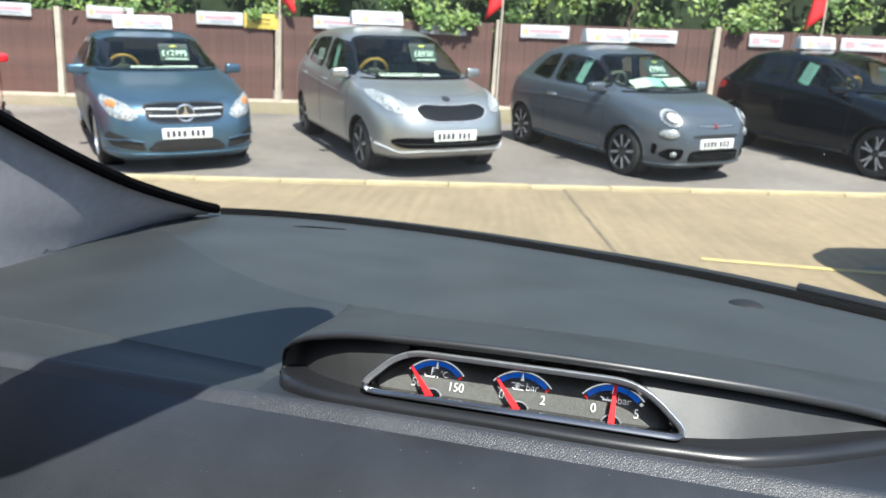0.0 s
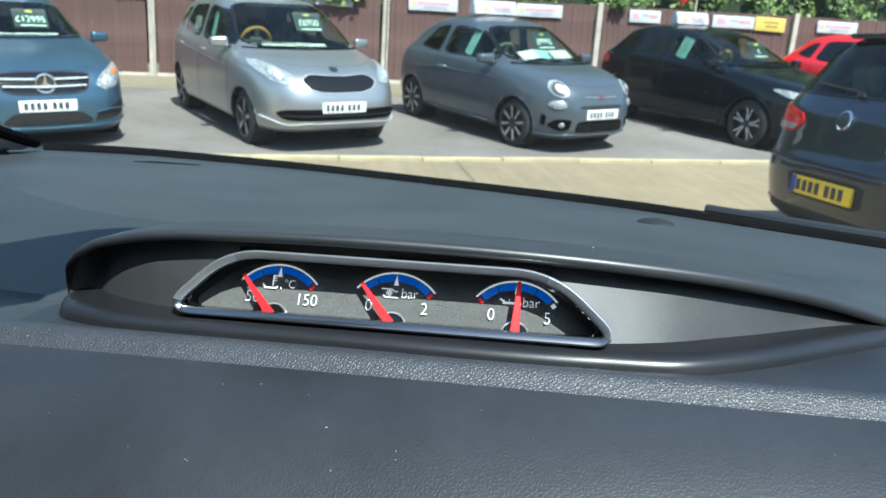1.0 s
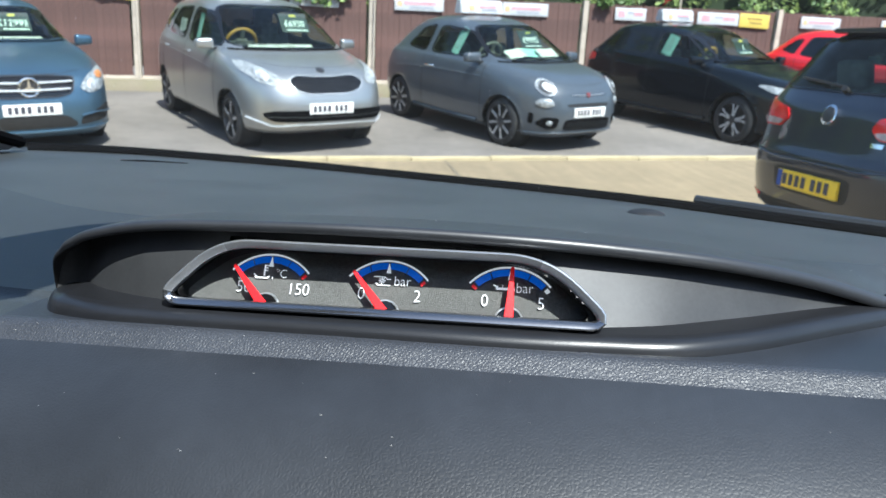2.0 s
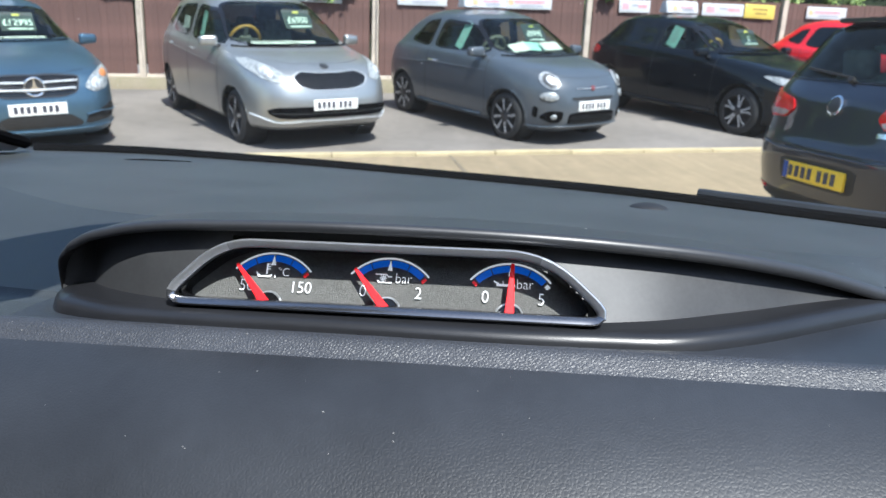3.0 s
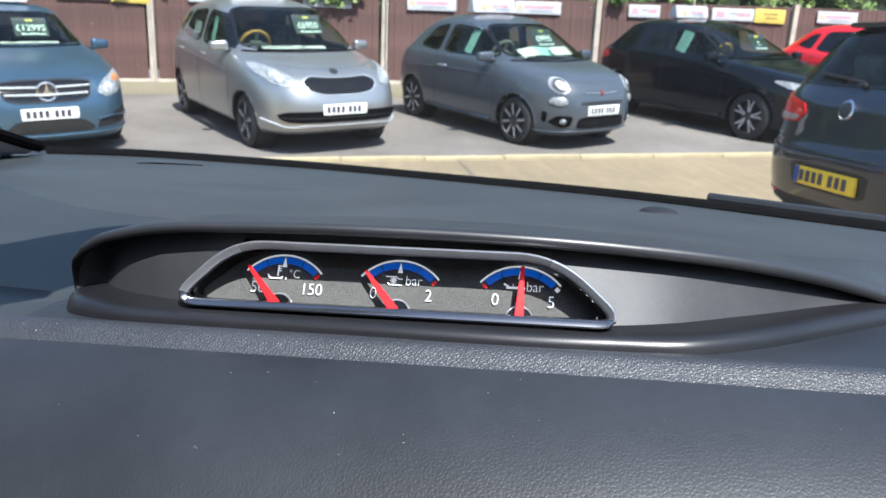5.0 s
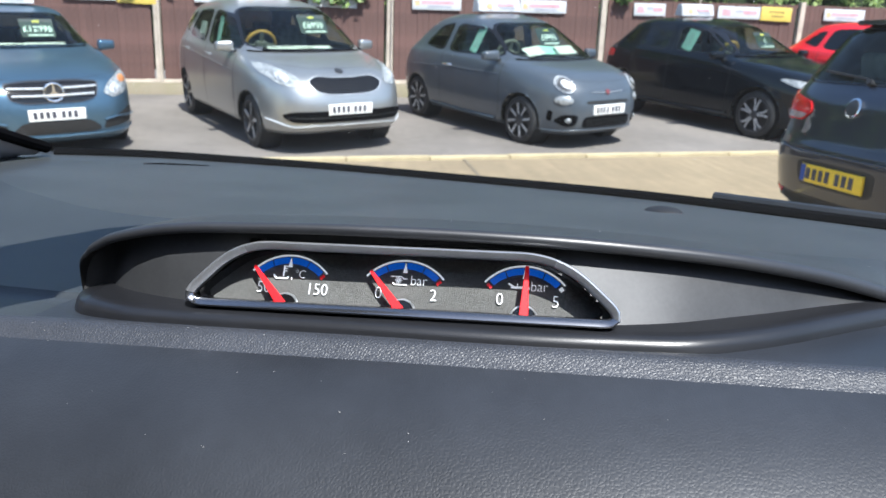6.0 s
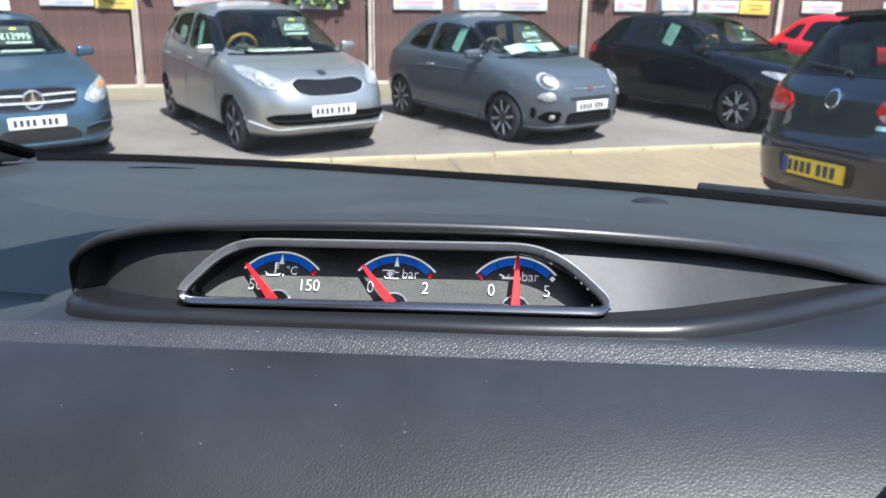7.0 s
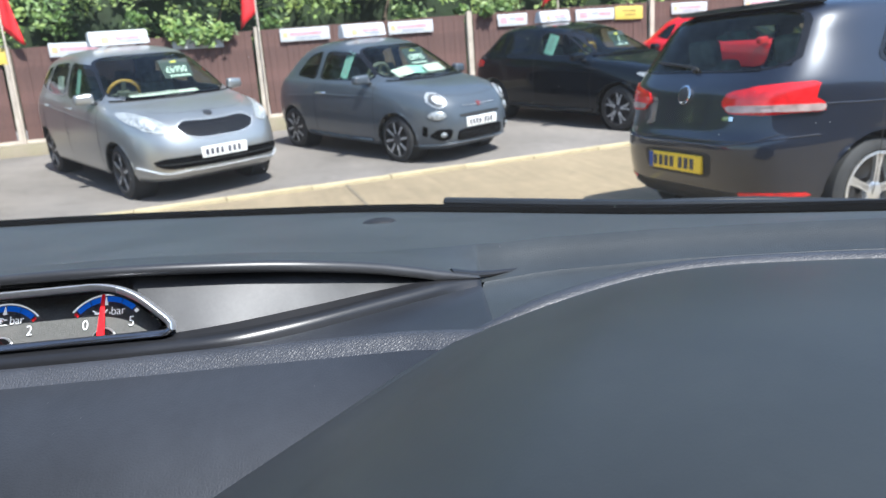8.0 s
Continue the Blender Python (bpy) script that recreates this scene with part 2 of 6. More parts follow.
def part(name, bm, material, parent, label="", smooth=True):
    bmesh.ops.recalc_face_normals(bm, faces=bm.faces)
    me = bpy.data.meshes.new(name)
    for f in bm.faces:
        f.smooth = smooth
    bm.to_mesh(me)
    bm.free()
    me.materials.append(material)
    if smooth:
        me.set_sharp_from_angle(angle=radians(38))
    ob = new(name, me)
    ob.parent = parent
    if label:
        ob["label"] = label
    return ob


def thing(name, m, label, category, group="", kind=""):
    ob = new(name)
    ob.empty_display_size = 0.1
    ob.matrix_world = m
    return tagged(ob, label, category, group, kind)


def add_box(bm, c, s, rot=None, bevel=0.0, seg=2):
    m = Matrix.Translation(c) @ (rot or Matrix.Identity(4)) @ Matrix.Diagonal((*s, 1))
    vs = bmesh.ops.create_cube(bm, size=1, matrix=m)["verts"]
    if bevel:
        es = {e for v in vs for e in v.link_edges}
        bmesh.ops.bevel(bm, geom=list(es), offset=bevel, segments=seg, affect="EDGES", profile=0.6)
    return vs


def add_cyl(bm, a, b, r1, r2=None, n=16, caps=True):
    a, b = Vector(a), Vector(b)
    d = b - a
    m = Matrix.Translation((a + b) / 2) @ d.to_track_quat("Z", "Y").to_matrix().to_4x4()
    return bmesh.ops.create_cone(bm, cap_ends=caps, segments=n, radius1=r1, radius2=r1 if r2 is None else r2, depth=d.length, matrix=m)["verts"]


def add_tube(bm, pts, r, n=8, closed=False, flat=1.0):
    """A round rod along a line of points."""
    pts = [Vector(p) for p in pts]
    rings = []
    for i, p in enumerate(pts):
        a, b = pts[i - 1] if i or closed else p, pts[(i + 1) % len(pts)] if i < len(pts) - 1 or closed else p
        d = (b - a).normalized()
        q = d.to_track_quat("Z", "Y").to_matrix()
        rr = r(i / max(1, len(pts) - 1)) if callable(r) else r
        rings.append([bm.verts.new(p + q @ Vector((math.cos(t) * rr, math.sin(t) * rr * flat, 0))) for t in [2 * math.pi * j / n for j in range(n)]])
    for i in range(len(rings) if closed else len(rings) - 1):
        A, B = rings[i], rings[(i + 1) % len(rings)]
        o = 0
        if closed and i == len(rings) - 1:
            o = min(range(n), key=lambda k: (A[0].co - B[k].co).length)
        for j in range(n):
            bm.faces.new((A[j], A[(j + 1) % n], B[(j + 1 + o) % n], B[(j + o) % n]))
    if not closed:
        bm.faces.new(rings[0][::-1])
        bm.faces.new(rings[-1])


def add_lathe(bm, prof, axis_m, n=40):
    """Turns a profile of (radius, along) round the z axis of axis_m."""
    rings = [[bm.verts.new(axis_m @ Vector((math.cos(2 * math.pi * j / n) * r, math.sin(2 * math.pi * j / n) * r, z))) for j in range(n)] for r, z in prof]
    for A, B in zip(rings, rings[1:]):
        for j in range(n):
            bm.faces.new((A[j], A[(j + 1) % n], B[(j + 1) % n], B[j]))


def add_prism(bm, poly, m, depth):
    """A flat shape given in the x-y plane of m, with thickness along its z."""
    lo = [bm.verts.new(m @ Vector((x, y, 0))) for x, y in poly]
    hi = [bm.verts.new(m @ Vector((x, y, depth))) for x, y in poly]
    bm.faces.new(lo[::-1])
    bm.faces.new(hi)
    for i in range(len(poly)):
        j = (i + 1) % len(poly)
        bm.faces.new((lo[i], lo[j], hi[j], hi[i]))


def lettering(name, text, m, size, material, parent, depth=0.0004, align="CENTER", squeeze=1.0, thin=0.0):
    cu = bpy.data.curves.new(name, "FONT")
    cu.body, cu.size, cu.extrude, cu.align_x, cu.align_y = text, size, depth, align, "CENTER"
    cu.offset = -thin
    tmp = bpy.data.objects.new(name, cu)
    me = bpy.data.meshes.new_from_object(tmp)
    bpy.data.objects.remove(tmp)
    me.transform(m @ Matrix.Diagonal((squeeze, 1, 1, 1)))
    me.materials.clear()
    me.materials.append(material)
    ob = new(name, me)
    ob.parent = parent
    return ob


def lerp(xs, ys, x):
    return float(np.interp(x, xs, ys))


def smooth_curve(xs, ys):
    """A smooth function through the given knots."""
    xs, ys = np.array(xs, float), np.array(ys, float)
    d = np.gradient(ys, xs)

    def f(x):
        i = int(min(max(np.searchsorted(xs, x) - 1, 0), len(xs) - 2))
        h = xs[i + 1] - xs[i]
        t = min(max((x - xs[i]) / h, 0.0), 1.0)
        return float((2 * t**3 - 3 * t**2 + 1) * ys[i] + (t**3 - 2 * t**2 + t) * h * d[i] + (-2 * t**3 + 3 * t**2) * ys[i + 1] + (t**3 - t**2) * h * d[i + 1])

    return f


# ---- ground ----
KD, KN = Vector((0.943, 0.333, 0)), Vector((-0.333, 0.943, 0))  # along the lot's edge, and across it towards the fence
K0 = Vector((-0.74, 8.1, 0))


def ground_z(x, y):
    d = Vector((x, y, 0)) - K0
    p, q = d.dot(KD), d.dot(KN)
    p = max(-25, min(25, p))
    up = 0.083 * min(max(q, 0), 5.2)
    along = 0.019 * p * min(1.0, max(0.0, 1 + q / 3))
    return 0.045 + along + up + 0.02 * max(min(q, 0), -5)


def at_lot(p, q, lift=0.0):
    v = K0 + KD * p + KN * q
    return Vector((v.x, v.y, ground_z(v.x, v.y) + lift))


def lot_sheet(name, ps, qs, lift, material, label, category="", kind="structure"):
    verts = [at_lot(p, q, lift) for q in qs for p in ps]
    n = len(ps)
    faces = [(j * n + i, j * n + i + 1, (j + 1) * n + i + 1, (j + 1) * n + i) for j in range(len(qs) - 1) for i in range(n - 1)]
    return tagged(mesh_ob(name, verts, faces, material), label, category or name, kind=kind)


far = [-900, -300, -120, -60, -40]
PS = far + [p * 1.0 for p in range(-30, 31)] + [40, 60, 120, 300, 900]
lot_sheet("ground", PS, far + [-30, -20, -14, -10, -8, -6, -4, -2, -1, 0, 1, 2, 3, 4, 5, 5.2, 6, 8, 12, 20, 40, 120, 300, 900], 0.0, ASPHALT, "grey worn asphalt of the sales yard", "ground")
lot_sheet("concrete_apron", [p * 1.0 for p in range(-30, 31)], [-14, -10, -8, -6, -4, -3, -2, -1, -0.15], 0.006, CONCRETE, "buff brushed concrete drive in front of the bays", "concrete")


def joint_line(a, b, w, material, name, label):
    a, b = Vector(a), Vector(b)
    n = 14
    side = (b - a).cross(Vector((0, 0, 1))).normalized() * w / 2
    verts, faces = [], []
    for i in range(n + 1):
        c = a.lerp(b, i / n)
        for s in (-1, 1):
            v = c + side * s
            verts.append((v.x, v.y, ground_z(v.x, v.y) + 0.011))
    for i in range(n):
        faces.append((2 * i, 2 * i + 1, 2 * i + 3, 2 * i + 2))
    return tagged(mesh_ob(name, verts, faces, material, smooth=False), label, "ground marking", kind="structure")


joint_line((-0.78, 8.0, 0), (0.35, 3.6, 0), 0.03, JOINT, "expansion_joint", "dark joint across the concrete drive")
joint_line((-7.2, 6.0, 0), (-6.2, 2.6, 0), 0.03, JOINT, "expansion_joint", "dark joint across the concrete drive")
joint_line((0.5, 5.45, 0), (3.2, 5.9, 0), 0.08, PALE_YELLOW, "yellow_line", "faded yellow line painted on the concrete")

# the pale edging between concrete and bays
edging = thing("edging", Matrix.Translation(at_lot(0, 0)), "low cream-painted concrete edging along the bays", "kerb", kind="structure")
bm = bmesh.new()
add_box(bm, (0, 0, 0), (0.896, 0.13, 0.09), bevel=0.012)
edge_me = bpy.data.meshes.new("edging_stone")
bm.to_mesh(edge_me)
bm.free()
edge_me.materials.append(KERB)
base_inv = edging.matrix_world.inverted()
for i in range(-20, 22):
    o = new("edging_stone", edge_me)
    o.parent = edging
    c = at_lot(i * 0.9, -0.07, 0.0)
    o.matrix_local = base_inv @ Matrix.Translation(c + Vector((0, 0, random.uniform(-0.004, 0.004)))) @ Matrix.Rotation(math.atan2(KD.y, KD.x) + random.uniform(-0.004, 0.004), 4, "Z") @ Matrix.Rotation(-0.019, 4, "Y")


# ---- fence ----
F0, F1 = Vector((-10.155, 10.918, 0)), Vector((4.806, 15.118, 0))
FD = (F1 - F0).normalized()
FN = Vector((-FD.y, FD.x, 0))
STEP = (F1 - F0).length / 4


def fence_base(s):
    v = F0 + FD * s
    return Vector((v.x, v.y, lerp([-12, 0, 12, 30], [0.24, 0.48, 0.76, 1.05], s)))


ROT_F = Matrix.Rotation(math.atan2(FD.y, FD.x), 4, "Z")
fence = thing("fence", Matrix.Translation(fence_base(0)), "brown stained close-board fence with pale concrete posts", "fence", kind="structure")
finv = fence.matrix_world.inverted()
bm = bmesh.new()
add_box(bm, (0, 0, 0.8), (0.10, 0.11, 1.72), bevel=0.012)
add_prism(bm, [(-0.05, -0.055), (0.05, -0.055), (0.05, 0.055), (-0.05, 0.055)], Matrix.Translation((0, 0, 1.655)), 0.012)
post_me = bpy.data.meshes.new("post")
bm.to_mesh(post_me)
bm.free()
post_me.materials.append(POST)
bm = bmesh.new()
add_prism(bm, [(-0.058, -0.004), (-0.05, -0.011), (0.045, -0.006), (0.058, 0.0), (0.05, 0.006), (-0.058, 0.006)], Matrix.Identity(4), 1.42)
pale_me = bpy.data.meshes.new("board")
bm.to_mesh(pale_me)
bm.free()
pale_me.materials.append(WOOD)
bm = bmesh.new()
add_box(bm, (0, 0, 0), (STEP - 0.11, 0.05, 0.16), bevel=0.008)
plinth_me = bpy.data.meshes.new("gravel_board")
bm.to_mesh(plinth_me)
bm.free()
plinth_me.materials.append(POST)
bm = bmesh.new()
add_box(bm, (0, 0, 0), (STEP - 0.11, 0.035, 0.05), bevel=0.005)
cap_me = bpy.data.meshes.new("top_rail")
bm.to_mesh(cap_me)
bm.free()
cap_me.materials.append(WOOD)


def fence_piece(name, me, s, out, z, lean=0.0, tip=0.0):
    o = new(name, me)
    o.parent = fence
    c = fence_base(s) + FN * out + Vector((0, 0, z))
    o.matrix_local = finv @ Matrix.Translation(c) @ ROT_F @ Matrix.Rotation(lean, 4, "Y") @ Matrix.Rotation(tip, 4, "X")


for i in range(-2, 8):
    fence_piece("post", post_me, i * STEP, 0, -0.12, random.uniform(-0.012, 0.012))
    mid = (i + 0.5) * STEP
    tilt = -math.asin((fence_base(mid + 1).z - fence_base(mid - 1).z) / 2)
    fence_piece("gravel_board", plinth_me, mid, 0.0, -0.02, tilt)
    fence_piece("top_rail", cap_me, mid, 0.02, 1.47, tilt)
for i in range(-2, 7):
    n = int((STEP - 0.12) / 0.104)
    for j in range(n):
        s = i * STEP + 0.09 + (j + 0.5) * (STEP - 0.18) / n
        fence_piece("board", pale_me, s, random.uniform(-0.004, 0.004), 0.06 + random.uniform(-0.006, 0.006), random.uniform(-0.004, 0.004))
# the earth bank behind the kerb line of the fence
verge = []
for s in range(-8, 30):
    b = fence_base(s)
    for out, dz in ((-0.42, -0.12), (-0.36, -0.02), (-0.1, 0.0), (0.3, 0.02)):
        v = b + FN * out
        verge.append((v.x, v.y, b.z + dz + 0.012 * noise.noise(Vector((s, out * 5, 0))) if out > -0.42 else ground_z(v.x, v.y) - 0.02))
vf = [(i * 4 + j, i * 4 + j + 1, i * 4 + j + 5, i * 4 + j + 4) for i in range(37) for j in range(3)]
tagged(mesh_ob("verge", verge, vf, mat("verge_soil", (0.21, 0.17, 0.13), 0.95, var=0.2, scale=2, bump=0.6, bscale=50, alt=(0.17, 0.15, 0.09))), "pale dusty concrete haunch along the fence foot", "verge", kind="structure")


# plain unseen walls, added to keep the bright horizon out of paint reflections
BRICKWALL = mat("far_render", (0.3, 0.26, 0.22), 0.9, var=0.18, scale=0.8, bump=0.4, bscale=30)
for nm, c, sz, rot in (("unseen_wall_south", (-2.0, -11.0, 2.4), (44, 0.3, 5.2), 0.33), ("unseen_wall_east", (24.0, 8.0, 1.9), (0.3, 34, 4.2), 0.33)):
    bm = bmesh.new()
    add_box(bm, (0, 0, 0), sz, bevel=0.02)
    w_ = part(nm, bm, BRICKWALL, None)
    w_.matrix_world = Matrix.Translation(c) @ Matrix.Rotation(rot, 4, "Z")
    tagged(w_, "plain unseen wall added to block the horizon in reflections", "wall", kind="structure")


# ---- parked cars ----
from mathutils.bvhtree import BVHTree


def ring_outline(xf, xr, w, nf, nr, n):
    """A car's plan outline: two rounded halves, from the nose round the left side to the tail."""
    out = []
    xm = (xf + xr) / 2
    for x_end, e, half in ((xf, nf, 0), (xr, nr, 1)):
        t = np.linspace(0, math.pi / 2, 700)
        x, y = np.cos(t) ** (2 / e), np.sin(t) ** (2 / e)
        px, py = xm + (x_end - xm) * x, w * y
        d = np.concatenate([[0], np.cumsum(np.hypot(np.diff(px), np.diff(py)))])
        s = np.linspace(0, d[-1], n)
        q = np.stack([np.interp(s, d, px), np.interp(s, d, py)], 1)
        out.append(q if half == 0 else q[::-1])
    left = np.concatenate([out[0], out[1][1:]])
    right = left[::-1][1:-1] * [1, -1]
    return np.concatenate([left, right])


def inside(poly, x, y):
    r, j = False, len(poly) - 1
    for i in range(len(poly)):
        (xi, yi), (xj, yj) = poly[i], poly[j]
        if (yi > y) != (yj > y) and x < (xj - xi) * (y - yi) / (yj - yi) + xi:
            r = not r
        j = i
    return r


class Shell:
    """The lofted skin of a car: rings of (z at the nose, z at the tail, nose x, tail x, half width, nose and tail squareness)."""

    def __init__(self, rings, front_r, wb, arch, n=70, steps=64):
        k = np.array(rings, float)
        k[:6, 5] += 1.3
        k[6:10, 5] += 0.6
        k[:10, 6] += 1.6
        u = np.arange(len(k), dtype=float)
        fs = [smooth_curve(u, k[:, c]) for c in range(7)]
        self.us = np.linspace(0, len(k) - 1, steps)
        self.verts, self.faces = [], []
        for v in self.us:
            zf, zr, xf, xr, w, nf, nr = [f(v) for f in fs]
            o = ring_outline(xf, xr, max(w, 0.02), max(nf, 2), max(nr, 2), n)
            zz = zr + (zf - zr) * (o[:, 0] - xr) / max(xf - xr, 1e-3)
            self.m = len(o)
            self.verts += [(x, y, z) for (x, y), z in zip(o, zz)]
        m = self.m
        for i in range(steps - 1):
            for j in range(m):
                a, b = i * m + j, i * m + (j + 1) % m
                self.faces.append((a, b, b + m, a + m))
        self.faces.append(tuple(range((steps - 1) * m, steps * m)))
        self.bvh = BVHTree.FromPolygons(self.verts, self.faces)
        self.arches = [(0.0, front_r, arch), (-wb, front_r, arch)]
        self.holes = []

    def hit(self, kind, a, b):
        if kind == "front":
            o, d = Vector((6, a, b)), Vector((-1, 0, 0))
        elif kind == "rear":
            o, d = Vector((-9, a, b)), Vector((1, 0, 0))
        elif kind == "top":
            o, d = Vector((a, b, 5)), Vector((0, 0, -1))
        else:
            sg = 1 if kind == "left" else -1
            o, d = Vector((a, 4 * sg, b)), Vector((0, -sg, 0))
        p, nrm, _, _ = self.bvh.ray_cast(o, d)
        if p is None:
            p, nrm, _, _ = self.bvh.find_nearest(o + d * (o.length - 0.8))
        if nrm.dot(d) > 0:
            nrm = -nrm
        return p, nrm

    def skin(self, flip=0.0, keep=None):
        """The skin without windows and wheel arches, moved inwards by flip."""
        V = [Vector(v) for v in self.verts]
        F = []
        for f in self.faces:
            c = sum((V[i] for i in f), Vector()) / len(f)
            if any(self.in_hole(h, c) for h in self.holes):
                continue
            if abs(c.y) > 0.3 and any(all(math.hypot(V[i].x - ax, V[i].z - az) < r for i in f) for ax, az, r in self.arches):
                continue
            F.append(f)
        used = {i for f in F for i in f}
        for i in used:
            v = V[i]
            for ax, az, r in self.arches:
                d = math.hypot(v.x - ax, v.z - az)
                if d < r and abs(v.y) > 0.3:
                    v.x, v.z = ax + (v.x - ax) * r / d, max(az + (v.z - az) * r / d, 0.05)
        return V, F

    def in_hole(self, h, c):
        kind, poly = h
        if kind == "front":
            return c.x > -1.9 and inside(poly, c.y, c.z) and self.near(kind, c.y, c.z, c)
        if kind == "rear":
            return inside(poly, c.y, c.z) and self.near(kind, c.y, c.z, c)
        if (kind == "left") != (c.y > 0):
            return False
        return inside(poly, c.x, c.z) and abs(c.y) > 0.3 and self.near(kind, c.x, c.z, c)

    def near(self, kind, a, b, c):
        return (self.hit(kind, a, b)[0] - c).length < 0.12


def dense(poly, n=40, closed=True):
    pts = [Vector((*p, 0)) for p in poly]
    if closed:
        pts.append(pts[0])
    d = [0.0]
    for a, b in zip(pts, pts[1:]):
        d.append(d[-1] + (b - a).length)
    out = []
    for i in range(n):
        s = d[-1] * i / (n if closed else n - 1)
        k = max(j for j in range(len(d) - 1) if d[j] <= s + 1e-9)
        t = (s - d[k]) / max(d[k + 1] - d[k], 1e-9)
        v = pts[k].lerp(pts[k + 1], t)
        out.append((v.x, v.y))
    return out


def rounded(poly, r=0.25, n=4):
    """Rounds a polygon's corners (r: the share of each side that is cut)."""
    out = []
    k = len(poly)
    for i in range(k):
        p, a, b = Vector(poly[i]), Vector(poly[i - 1]), Vector(poly[(i + 1) % k])
        s, e = p.lerp(a, r), p.lerp(b, r)
        for j in range(n + 1):
            t = j / n
            v = s * (1 - t) ** 2 + p * 2 * t * (1 - t) + e * t * t
            out.append((v.x, v.y))
    return out


def patch(sh, kind, poly, name, material, parent, out=0.006, depth=0.02, label="", n=44, rings=5, inner=None, dome=0.0):
    """A piece that follows the skin: filled, or a band between poly and the smaller shape inner."""
    bm = bmesh.new()
    P = dense(poly, n)
    cx, cy = sum(p[0] for p in P) / n, sum(p[1] for p in P) / n
    Q = dense(inner, n) if inner else None
    rows = []
    for k in range(rings + 1):
        t = k / rings
        row = []
        for i in range(n):
            a, b = P[i]
            c, d = Q[i] if Q else (cx, cy)
            u, v = a + (c - a) * t * (1 if Q else 0.999), b + (d - b) * t * (1 if Q else 0.999)
            p, nr = sh.hit(kind, u, v)
            row.append(bm.verts.new(p + nr * (out + dome * (1 - (1 - t) ** 2))))
        rows.append(row)
    base = [bm.verts.new(v.co - sh.hit(kind, *P[i])[1] * depth) for i, v in enumerate(rows[0])]
    rows.insert(0, base)
    for A, B in zip(rows, rows[1:]):
        for i in range(n):
            j = (i + 1) % n
            bm.faces.new((A[i], A[j], B[j], B[i]))
    if not Q:
        bmesh.ops.remove_doubles(bm, verts=rows[-1], dist=0.002)
    return part(name, bm, material, parent, label)


def seam(sh, kind, pts, name, parent, material, w=0.008, out=0.002, n=30, flat=0.5):
    """A thin line along the skin: a shut line, a trim strip or a crease."""
    bm = bmesh.new()
    line = []
    for a, b in dense(pts, n, closed=False):
        p, nr = sh.hit(kind, a, b)
        line.append(p + nr * out)
    add_tube(bm, line, w / 2, n=6, flat=flat)
    return part(name, bm, material, parent)


